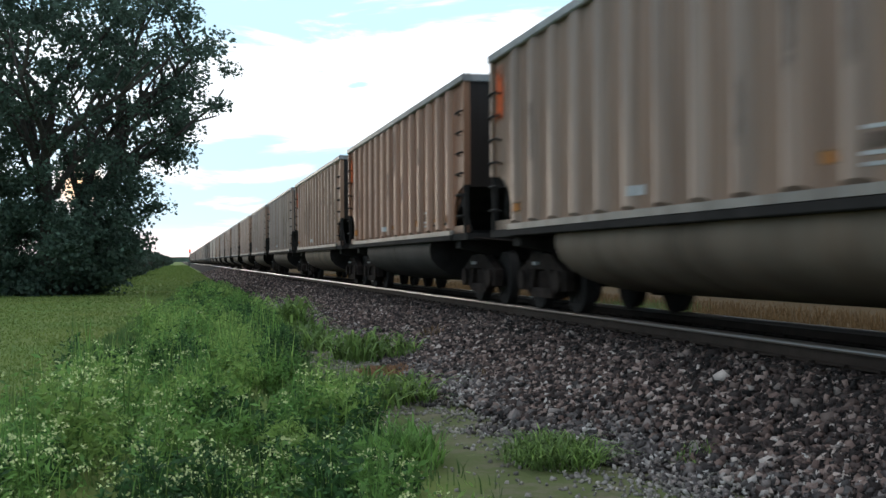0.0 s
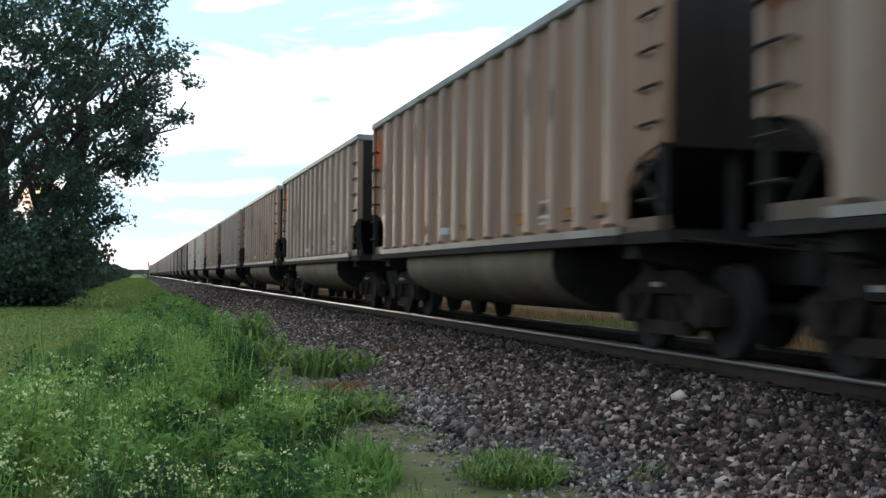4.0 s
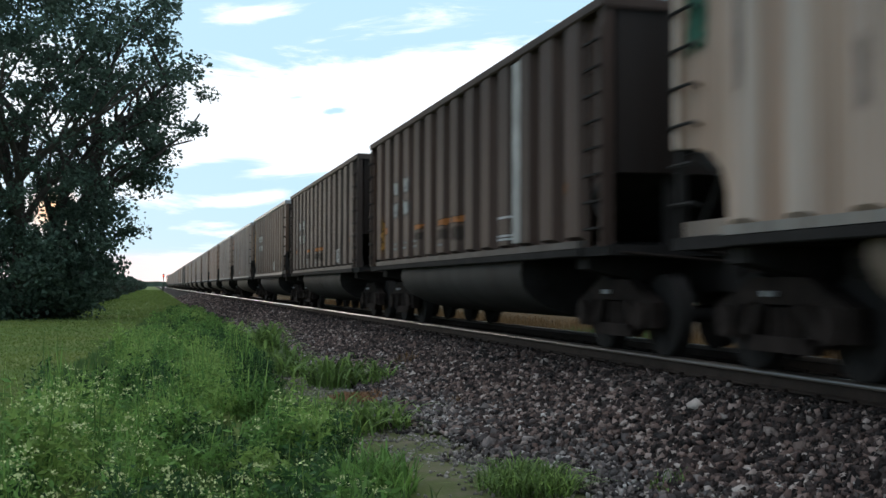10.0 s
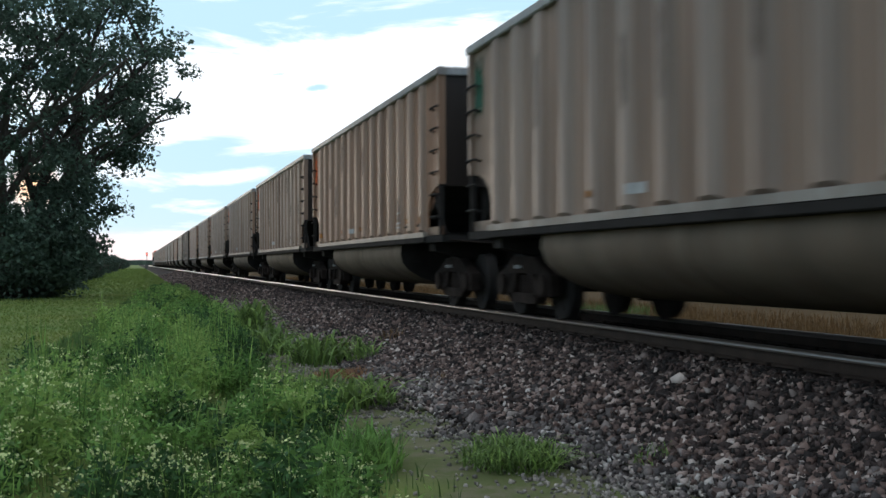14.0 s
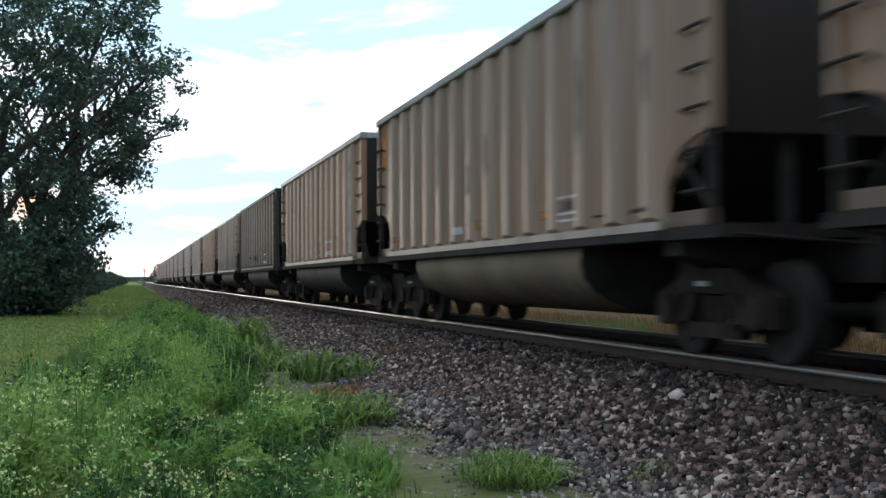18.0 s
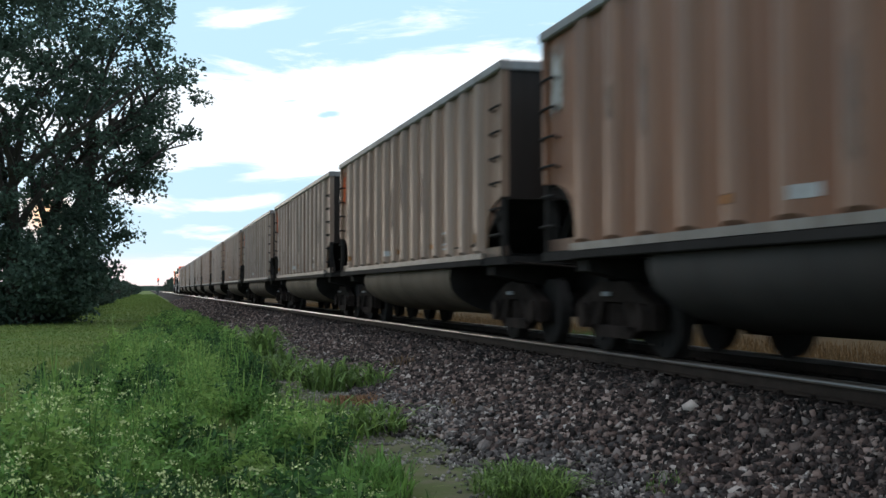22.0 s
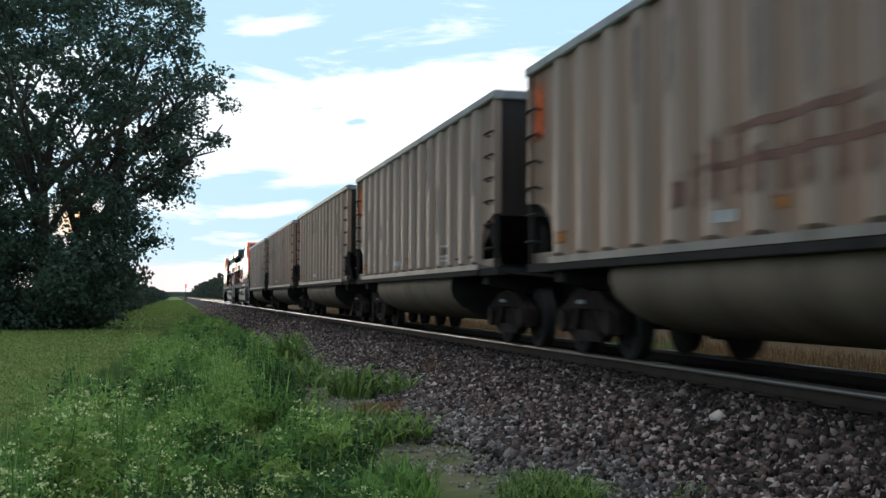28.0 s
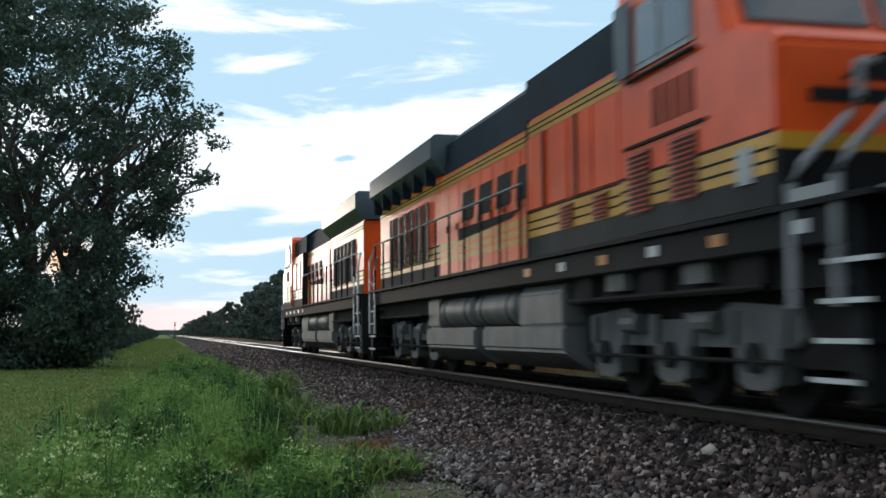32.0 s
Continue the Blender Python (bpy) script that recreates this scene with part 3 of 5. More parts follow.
def paint_on(deep, mark, side=-1):
    """A thin coat of paint that follows the ribs and bays. mark: (y0, y1, z0, z1)."""
    n, wide, depth = RIBS[deep]
    y0, y1, z0, z1 = mark
    z0, z1 = max(z0, SILL + 0.16), min(z1, TOP - 0.16)
    knots = [(-HALF, depth)]
    for c in rib_places(deep):
        half = rib_section(deep)
        knots += [(c - y, d) for y, d in reversed(half)] + [(c + y, d) for y, d in half]
    knots.append((HALF, depth))
    ky, kd = zip(*knots)
    ys = [y0] + [y for y in ky if y0 + 0.01 < y < y1 - 0.01] + [y1]
    face = [(side * (SIDE - float(np.interp(y, ky, kd)) + 0.006), y) for y in ys]
    return Shape().prism_z(face + [(x - side * 0.016, y) for x, y in reversed(face)], z0, z1)


def build_car(deep):
    car = new("coal_hopper_car")
    paint = SOOT_PAINT if deep else CAR_PAINT
    n_ribs, wide, depth = RIBS[deep]
    # end walls, slope sheets and floor
    inner = Shape().box(-1.45, 1.45, -HALF + 1.0, HALF - 1.0, SILL - 0.02, SILL + 0.06)
    part("floor", inner, STEEL_DARK, car)
    for e in (-1, 1):
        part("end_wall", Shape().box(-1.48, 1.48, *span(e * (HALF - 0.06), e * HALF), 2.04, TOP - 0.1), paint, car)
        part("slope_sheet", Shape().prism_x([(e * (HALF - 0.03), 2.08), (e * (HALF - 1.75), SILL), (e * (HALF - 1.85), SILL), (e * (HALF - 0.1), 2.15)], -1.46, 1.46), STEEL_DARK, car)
        part("side_panel", Shape().prism_x(side_ring(deep), *span(e * (SIDE - depth), e * (SIDE - depth - 0.04))), paint, car)
        part("top_chord", Shape().box(*span(e * (SIDE - 0.14), e * (SIDE + 0.025)), -HALF - 0.06, HALF + 0.06, TOP - 0.13, TOP, 0.02), paint, car)
        part("side_sill", Shape().box(*span(e * (SIDE - 0.16), e * (SIDE + 0.01)), -HALF + (0.75 if deep else 1.0), HALF - (0.75 if deep else 1.0), SILL - 0.13, SILL - 0.03, 0.012), STEEL_DARK, car)
        part("sill_lip", Shape().box(*span(e * (SIDE - 0.10), e * (SIDE + 0.014)), -HALF + (0.75 if deep else 1.0), HALF - (0.75 if deep else 1.0), SILL - 0.03, SILL + 0.055), paint, car)
        part("end_chord", Shape().box(-SIDE + 0.14, SIDE - 0.14, *span(e * (HALF - 0.08), e * (HALF + 0.055)), TOP - 0.13, TOP - 0.004), paint, car)
        for sx in (-1, 1):
            part("corner_post", Shape().box(*span(sx * (SIDE - 0.12), sx * SIDE), *span(e * (HALF - 0.10), e * (HALF + 0.02)), 1.22 if deep else 2.07, TOP - 0.13, 0.012), paint, car)
            if not deep:
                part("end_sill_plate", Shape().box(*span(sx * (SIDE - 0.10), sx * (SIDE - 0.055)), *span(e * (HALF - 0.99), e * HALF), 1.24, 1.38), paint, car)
                part("ladder_post", Shape().box(*span(sx * (SIDE - 0.10), sx * (SIDE - 0.02)), *span(e * (HALF - 0.09), e * (HALF - 0.01)), 1.22, 2.07), STEEL_DARK, car)
    # pressed ribs with sloped flanks, cut off at a slant at foot and head
    z0, z1 = SILL + 0.055, TOP - 0.13
    half = rib_section(deep)
    ring = [(-d, -y) for y, d in reversed(half)] + [(-d, y) for y, d in half]
    m = len(ring)
    rib = Shape().add([(x, y, z0 + 0.05 * (1 + x / depth)) for x, y in ring] + [(x, y, z1) for x, y in ring], [(i, i + 1, i + 1 + m, i + m) for i in range(m - 1)] + [(m - 1, 0, m, 2 * m - 1), tuple(range(m)), tuple(range(2 * m - 1, m - 1, -1))])
    rib_mesh = rib.mesh("rib", paint, not deep)
    for e in (-1, 1):
        for y in rib_places(deep):
            ob = part("rib", rib_mesh, paint, car)
            ob.matrix_parent_inverse = Matrix.Translation((e * SIDE, y, 0)) @ Matrix.Rotation(0 if e > 0 else math.pi, 4, "Z")
    # rounded tubs between the trucks; black end sheets stand in for the ends' shade
    for y0, y1 in ((-3.9, 0.14), (0.16, 4.2)):
        half = [(1.38, SILL - 0.02), (1.45, SILL - 0.09), (1.49, SILL - 0.18), (1.50, SILL - 0.30)] + [(1.50 * math.cos(a), SILL - 0.30 - 0.64 * math.sin(a) ** 0.95) for a in [math.pi / 2 * k / 6 for k in (1, 2, 3, 4, 5)]]
        sec = half + [(0.0, SILL - 0.95)] + [(-x, z) for x, z in reversed(half)]
        v = []
        for x, z in sec:
            k = (SILL - z) / 0.95
            v += [(x, y0 + (0.30 * k * k if y0 < -1 else 0), z), (x, y1 - (0.30 * k * k if y1 > 1 else 0), z)]
        tub = Shape().add(v, [(2 * i, 2 * i + 1, 2 * i + 3, 2 * i + 2) for i in range(18)] + [(0, 36, 37, 1)])
        ob = part("tub", tub, TUB_PAINT, car, "rounded drab tub bottom", (0.150, 0.116, 0.088), True)
        for j, y in ((0, y0), (1, y1)):
            end = [v[2 * i + j] for i in range(19)]
            part("tub_end", Shape().add([(p[0] * 0.995, p[1], p[2] + 0.004) for p in end] + [(p[0] * 0.995, p[1] + (0.01 if j == 0 else -0.01), p[2] + 0.004) for p in end], [tuple(range(19)), tuple(range(37, 18, -1))] + [(i, i + 1, i + 20, i + 19) for i in range(18)]), STEEL_DARK, ob, "end sheet black with its shade")
    part("centre_sill", Shape().box(-0.18, 0.18, -7.6, 7.6, 0.72, 1.12), STEEL_DARK, car)
    for e in (-1, 1):
        part("end_platform", Shape().box(-SIDE + 0.03, SIDE - 0.03, *span(e * (HALF - 2.0), e * (HALF + 0.12)), 1.12, 1.235), STEEL_DARK, car)
        part("bolster", Shape().prism_y([(-1.45, 0.98), (-0.3, 0.75), (0.3, 0.8), (1.45, 0.98), (1.45, 1.13), (-1.45, 1.13)], e * 6.17 - 0.2, e * 6.17 + 0.2), STEEL_DARK, car)
        part("brake_cylinder" if e > 0 else "air_tank", Shape().tube([(-0.85, e * 4.75, 1.0), (-0.85, e * 5.15, 1.0)] if e > 0 else [(-0.6, e * 4.7, 0.95), (0.6, e * 4.7, 0.95)], 0.18, 12), STEEL_DARK, car)
        # a small pale block paints the glint on the truck casting
        part("bearing_cap", Shape().box(-1.19, -1.12, e * 6.17 - 0.05, e * 6.17 + 0.05, 0.69, 0.74), PLATE, car, "casting with its glint painted pale", (0.40, 0.40, 0.40))
        for sx in (-1, 1):
            part("end_post", Shape().box(sx * 0.75 - 0.05, sx * 0.75 + 0.05, *span(e * (HALF - 0.20), e * (HALF - 0.10)), 1.22, 2.10), STEEL_DARK, car)
            part("end_brace", Shape().tube([(sx * 1.42, e * (HALF - 0.12), 1.24), (sx * 1.42, e * (HALF - 0.95), 2.0)], 0.035, 6), STEEL_DARK, car)
            xs = sx * (SIDE - (depth if not deep else 0.04))
            rungs = [1.54, 1.91, 2.28, 2.64, 3.0, 3.36] if not deep else [1.42, 1.72, 2.02, 2.32, 2.62, 2.92, 3.22, 3.52]
            for z in rungs:
                y0, y1 = e * (HALF - 0.02), e * (HALF - 0.46)
                out = xs + sx * 0.09
                part("grab_iron", Shape().tube([(xs, y0, z - 0.03), (out, y0, z), (out, y1, z), (xs, y1, z - 0.03)], 0.019, 5), STEEL_DARK, car)
            if deep:
                for y in (e * (HALF - 0.03), e * (HALF - 0.47)):
                    part("ladder_rail", Shape().box(*span(xs + sx * 0.01, xs + sx * 0.06), y - 0.025, y + 0.025, 1.22, 3.67), paint, car)
        part("coupler", Shape().box(-0.08, 0.08, *span(e * 7.5, e * 7.95), 0.80, 0.95).box(-0.16, 0.16, *span(e * 7.85, e * 8.08), 0.74, 1.02), RUSTY, car)
        part("air_hose", Shape().tube([(0.3, e * 7.5, 0.85), (0.32, e * 7.8, 0.62), (0.25, e * 8.0, 0.45), (0.1, e * 8.07, 0.5)], 0.03, 6), STEEL_DARK, car)
        part("uncoupling_lever", Shape().tube([(-1.45, e * 7.35, 1.15), (-0.9, e * 7.5, 1.10), (-0.3, e * 7.6, 1.05)], 0.018, 5), RUSTY, car)
    ws = wheelset_shape(WHEEL_R).mesh("wheelset", STEEL_DARK, True)
    frames = {sx: truck_frame_shape(sx).mesh("side_frame", RUSTY, True) for sx in (-1, 1)}
    spring = Shape()
    for dy in (-0.16, 0, 0.16):
        spring.tube([(0, dy, 0.34), (0, dy, 0.60)], 0.06, 8)
    spring = spring.mesh("spring_nest", RUSTY)
    for e in (-1, 1):
        for sx in (-1, 1):
            fr = part("side_frame", frames[sx], RUSTY, car, at=(0, e * 6.17, 0))
            part("spring_nest", spring, RUSTY, fr, at=(sx * 1.0, 0, 0))
        for dy in (-0.889, 0.889):
            part("wheelset", ws, STEEL_DARK, car, "dark steel wheels on one axle", at=(0, e * 6.17 + dy, WHEEL_R))
    return car


# side colours
GREYBROWN, BROWN, GREY, SILVER, RUST = (0.262, 0.180, 0.136), (0.272, 0.165, 0.112), (0.256, 0.190, 0.154), (0.42, 0.326, 0.268), (0.262, 0.132, 0.080)
UMBER_PALE = (0.222, 0.150, 0.112)
BLACK, DARK, MAROON, UMBER = (0.047, 0.041, 0.038), (0.068, 0.052, 0.046), (0.070, 0.046, 0.038), (0.112, 0.070, 0.048)
FADED, PALE, GREEN, OCHRE, RED, BLUE = (0.42, 0.16, 0.045), (0.48, 0.48, 0.47), (0.03, 0.11, 0.075), (0.52, 0.26, 0.06), (0.15, 0.055, 0.045), (0.19, 0.215, 0.23)
TONES = {1: RUST, 2: BROWN, 9: BROWN, 10: SILVER, 11: SILVER, 12: MAROON, 13: DARK, 14: UMBER, 16: GREY, 19: GREYBROWN, 21: UMBER_PALE, 22: BROWN, 23: BLACK, 24: GREYBROWN, 25: RUST, 28: GREY}
DEEP = (12, 13, 23)
CARS = []


def mark_car(car, k, deep):
    """End panels, reflectors and stencils of one car."""
    rng = random.Random(100 + k)

    def coat(name, marks, color, label="", paint=PLATE):
        for mark in marks:
            part(name, paint_on(deep, mark), paint, car, label, color)

    white = (0.42, 0.42, 0.42)
    # painted panel at the leading end
    end, name = {10: (GREEN, "green"), 11: (GREEN, "green"), 16: (GREEN, "green"), 21: (FADED, "faded orange"), 25: ((0.42, 0.40, 0.38), "pale grey"), 12: (OCHRE, "ochre"), 13: (RED, "dark red"), 14: (OCHRE, "ochre"), 22: (BROWN, "brown"), 23: (RED, "dark red")}.get(k, ((0.60, 0.115, 0.035), "faded orange"))
    low = {12: 2.55, 13: 2.55, 14: 1.5, 23: 1.6}.get(k, 2.85)
    coat("end_panel", [(HALF - 0.66, HALF - 0.12, low, 3.80)], end, name + " painted panel at the car end", paint=OLD_PAINT)
    if k == 12:
        coat("end_panel", [(5.55, 6.0, 1.42, 2.32)], (0.30, 0.15, 0.04), "faded ochre painted panel", paint=OLD_PAINT)
    if deep or k in (14, 22):
        squares = {22: [(4.26, 4.72, 2.14, 2.95), (3.28, 3.74, 2.14, 2.95)], 14: [(y, y + 0.55, z, z + 0.36) for y in (2.75, 3.75) for z in (2.32, 2.74)],
                   23: [(y, y + 0.42, z, z + 0.34) for y in (3.32, 4.36) for z in (2.13, 2.60)]}.get(k, [(y, y + 0.55, z, z + 0.35) for y in (3.06, 4.02) for z in (2.14, 2.58)])
        coat("emblem", squares, (0.20, 0.20, 0.20) if k == 23 else (0.34, 0.33, 0.32), "pale painted emblem square", paint=OLD_PAINT)
        for y0, y1, z0, z1 in squares[1:]:
            coat("emblem_mark", [(y0 + 0.14, y1 - 0.14, z0 + 0.10, z0 + 0.16)], (0.12, 0.11, 0.11))
        if deep:
            coat("number_bar", [(y, y + 0.42, z, z + 0.06) for y in (4.1, 3.2, 2.25) for z in (1.50, 1.60)] + [(0.2, 0.65, 1.46, 1.52)], (0.20, 0.205, 0.21), paint=OLD_PAINT)
            coat("reflector_patch", [(5.5, 5.8, 1.84, 1.96), (2.4, 2.7, 1.78, 1.90), (0.38, 0.68, 1.78, 1.90), (-0.66, -0.22, 1.78, 1.90), (-2.68, -2.05, 1.78, 1.90)] if k == 23 else [(5.1, 5.5, 1.84, 2.03), (2.0, 2.55, 1.82, 1.95), (0.1, 0.68, 1.80, 1.95), (-0.86, -0.30, 1.80, 1.95)], (0.30, 0.115, 0.035), paint=OLD_PAINT)
            coat("reflector_patch", [(-6.05, -5.65, 1.84, 2.03), (-6.0, -5.7, 1.46, 1.56)], (0.36, 0.14, 0.04), paint=OLD_PAINT)
            coat("panel_patch", [(2.0, 2.55, 1.62, 1.80), (0.1, 0.72, 1.56, 1.78), (-0.9, -0.25, 1.5, 1.78)], tuple(c * 0.75 for c in DARK), paint=WORN_PAINT)
        else:
            coat("reflector_patch", [(-1.2, -0.75, 1.60, 1.77), (-4.0, -3.55, 1.66, 1.84)], (0.40, 0.17, 0.055), paint=OLD_PAINT)
            coat("reflector_patch", [(-5.72, -5.15, 1.72, 2.0)], (0.52, 0.22, 0.06), paint=OLD_PAINT)
            coat("panel_patch", [(-5.72, -5.15, 1.42, 1.71), (-4.0, -3.55, 1.50, 1.65), (-1.2, -0.75, 1.45, 1.59)], (0.24, 0.20, 0.17), "pale patch under a reflector", paint=WORN_PAINT)
        y = -2.78 if k == 22 else -3.18 if k == 14 else -4.3 if k == 13 else -3.76
        coat("data_box", [(y, y + 0.72, z, z + 0.03) for z in (1.42, 1.47, 1.73)] + [(y, y + 0.03, 1.45, 1.73), (y + 0.69, y + 0.72, 1.45, 1.73)], white, "white stencilled outline")
    else:
        for y in (5.75, 2.35, 0.1, -2.75, -4.6, -5.75):
            if rng.random() < 0.62:
                coat("reflector_patch", [(y - 0.16, y + 0.16, 1.44 + rng.uniform(-0.02, 0.05), 1.60 + rng.uniform(-0.03, 0.05))], (0.36, 0.15, 0.045), paint=OLD_PAINT)
        coat("data_plate", [(0.95, 1.32, 1.46, 1.57)], white)
        y = -4.12 + rng.uniform(-0.05, 0.35)
        coat("stencil_bar", [(y, y + 0.5, z, z + 0.03) for z in (1.70, 1.51, 1.43)], white, "short white stencilled bar")
        coat("stencil_ground", [(y - 0.03, y + 0.53, 1.54, 1.69)], (0.095, 0.078, 0.068), "dark patch under the stencil", paint=WORN_PAINT)
        coat("scuff", [(-5.9, -5.3, 1.40, 1.47), (-4.7, -4.3, 1.42, 1.46)], (0.03, 0.028, 0.027), paint=OLD_PAINT)
        # repainted or rubbed stretches of single ribs
        for y in rng.sample(rib_places(deep), 5):
            z = rng.uniform(1.5, 3.0)
            tone = rng.uniform(0.82, 1.28)
            coat("worn_rib", [(y - 0.10, y + 0.10, z, min(3.8, z + rng.uniform(0.4, 1.3)))], tuple(c * tone for c in (0.21, 0.165, 0.145)), paint=WORN_PAINT)
    if k == 2:
        coat("graffiti", [(3.05, 3.25, 1.75, 2.75), (2.25, 2.42, 1.75, 2.95), (2.5, 2.75, 1.75, 1.88), (-2.2, -1.6, 2.3, 2.9)], (0.30, 0.25, 0.215), "chalky white painted strokes", paint=OLD_PAINT)
    if k in (10, 11):
        coat("paint_smear", [(-5.95, -4.6, 1.40, 1.47), (-5.95, -5.45, 1.47, 1.56), (-3.3, -2.7, 1.42, 1.50), (-0.9, -0.4, 1.42, 1.48), (2.2, 2.95, 1.42, 1.50)], (0.62, 0.25, 0.04), "faded orange smear", paint=OLD_PAINT)
        coat("old_lettering", [(y, y + 0.32, 2.45, 2.80) for y in (1.9, 1.0, -0.2, -1.3)] + [(2.3, 2.7, 3.0, 3.3)], (0.20, 0.165, 0.145), "faded dark patches of old lettering", paint=WORN_PAINT)
    if k in (4, 7, 15, 20, 30, 35, 36):
        coat("faded_band", [(y, y + 0.4, 2.35 + rng.uniform(-0.3, 0.4), 3.3) for y in (4.0, 3.1, 2.2, 0.4, -0.5)], (0.21, 0.20, 0.195), "faded pale patches of old lettering", paint=WORN_PAINT)
    if k == 24:
        coat("graffiti", [(5.4 - 0.55 * j, 5.52 - 0.55 * j, 1.5 + rng.uniform(0, 0.1), 1.78 + rng.uniform(0, 0.2)) for j in range(7)], (0.36, 0.36, 0.37), "pale faded painted stroke", paint=OLD_PAINT)
        coat("graffiti", [(0.5 - 0.62 * j + rng.uniform(-0.1, 0.1), 0.85 - 0.62 * j, 1.72 + rng.uniform(0, 0.25), 2.1 + rng.uniform(0, 0.25)) for j in range(5)], (0.185, 0.205, 0.215), "pale blue faded painted stroke", paint=OLD_PAINT)
    if k == 31:
        arch = [(0.3 + 1.45 * math.cos(a) - 0.2, 0.3 + 1.45 * math.cos(a) + 0.2, 1.62 + 0.66 * math.sin(a), 1.72 + 0.66 * math.sin(a)) for a in [math.pi * i / 8 for i in range(9)]]
        coat("graffiti", arch + [(-1.5, -1.25, 1.42, 1.86), (-0.45, -0.25, 1.45, 1.80), (0.3, 0.55, 1.45, 1.84), (0.5, 0.95, 1.78, 1.85), (2.3, 2.6, 1.48, 1.90)], (0.150, 0.066, 0.056), "dark red faded painted strokes", paint=OLD_PAINT)
    if k == 32:
        coat("graffiti", [(2.0 - 0.42 * j, 2.24 - 0.42 * j, 1.62, 1.95 + 0.42 * abs(math.sin(j * 0.7))) for j in range(11)] + [(-2.4, 2.2, 1.92, 2.02), (-1.6, 1.2, 2.22, 2.32)], (0.190, 0.105, 0.084), "dark red faded painted stroke", paint=OLD_PAINT)
    if k in (9, 12, 22):
        y = {9: -2.6, 12: -4.15}.get(k, -5.9)
        part("pale_strip", Shape().box(-SIDE - 0.006, -SIDE + 0.13, y, y + 0.36, SILL + 0.11, TOP - 0.16, 0.01), PLATE, car, "pale replaced panel strip", (0.40, 0.38, 0.36) if k == 12 else (0.25, 0.215, 0.185))


def build_train():
    kinds = {d: build_car(d) for d in (False, True)}
    used = set()
    for k in range(-1, 37):
        deep = k in DEEP
        car = copy_thing(kinds[deep], Matrix()) if deep in used else kinds[deep]
        used.add(deep)
        CARS.append((car, k))
    # copies are taken first, so that every car gets its own marks
    for car, k in CARS:
        deep = k in DEEP
        tone = TONES.get(k, (GREYBROWN, BROWN, GREYBROWN, GREY, GREYBROWN, BROWN)[k % 6])
        for o in car.children:
            if o.data.materials[0] in (CAR_PAINT, SOOT_PAINT):
                o.color = (*tone, 1)
                if o.name.startswith("side_panel") and not deep:
                    o.color = (*[c * f for c, f in zip(tone, (0.92, 0.84, 0.77))], 1)
                # end walls near black: the shade of the gap is put into their colour
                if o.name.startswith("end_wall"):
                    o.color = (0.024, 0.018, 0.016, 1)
                elif o.name.startswith("rib") and not deep:
                    o.color = (*[0.86 * c + 0.15 * sum(tone) / 3 + 0.006 for c in tone], 1)
                # chords paler and bluer than the sides: reflected sky painted in
                elif "chord" in o.name and not deep:
                    o.color = (0.29, 0.295, 0.305, 1)
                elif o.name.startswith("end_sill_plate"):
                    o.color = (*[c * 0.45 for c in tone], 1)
                elif o.name.startswith("sill_lip"):
                    o.color = (0.24, 0.22, 0.20, 1) if not deep else (0.09, 0.08, 0.075, 1)
            elif o.name.startswith("tub") and k in (1, 12, 13, 14, 22, 23, 25):
                o.color = (0.050, 0.046, 0.044, 1)
        mark_car(car, k, deep)
        words = "sooty dark" if k in (12, 13, 14) else "black" if k == 23 else "pale silver-grey" if k in (10, 11) else "rust-brown" if tone in (RUST, BROWN) else "dusty grey-brown"
        extra = ", graffiti" if k in (2, 24, 31, 32) else ""
        tagged(car, words + " coal hopper car with ribbed sides" + extra + ", on rails", "railway car", "cars of the coal train")
        car.location = (XT, LEAD + k * PITCH, RZ)


build_train()


# locomotives; the cab is at -y
ORANGE, YELLOW, BLACKISH, DGREEN = (0.82, 0.098, 0.014), (0.60, 0.30, 0.03), (0.014, 0.014, 0.015), (0.010, 0.021, 0.031)
PALEGREY = (0.42, 0.42, 0.42)


def sheet(x, *rest):
    """A thin plate lying on a side face at x."""
    sgn = 1 if x > 0 else -1
    return Shape().box(*span(x, x + sgn * 0.008), *rest)


def louvre(eng, x, y0, y1, z0, z1, n):
    """A panel of slats in a frame on a side face."""
    sgn = 1 if x > 0 else -1
    fr = part("louvre", Shape().box(*span(x, x + sgn * 0.006), y0, y1, z0, z1), LOCO, eng, "dark louvred vent", BLACKISH)
    slat = Shape().prism_y([(0.006 * sgn, 0.0), (0.03 * sgn, -0.012), (0.03 * sgn, -0.004), (0.006 * sgn, 0.02)], y0 + 0.02, y1 - 0.02).mesh("slat", LOCO)
    for i in range(n):
        ob = part("slat", slat, LOCO, fr, at=(x, 0, z0 + (z1 - z0) * (i + 0.5) / n))
        ob.color = (*[c * 0.55 for c in ORANGE], 1)


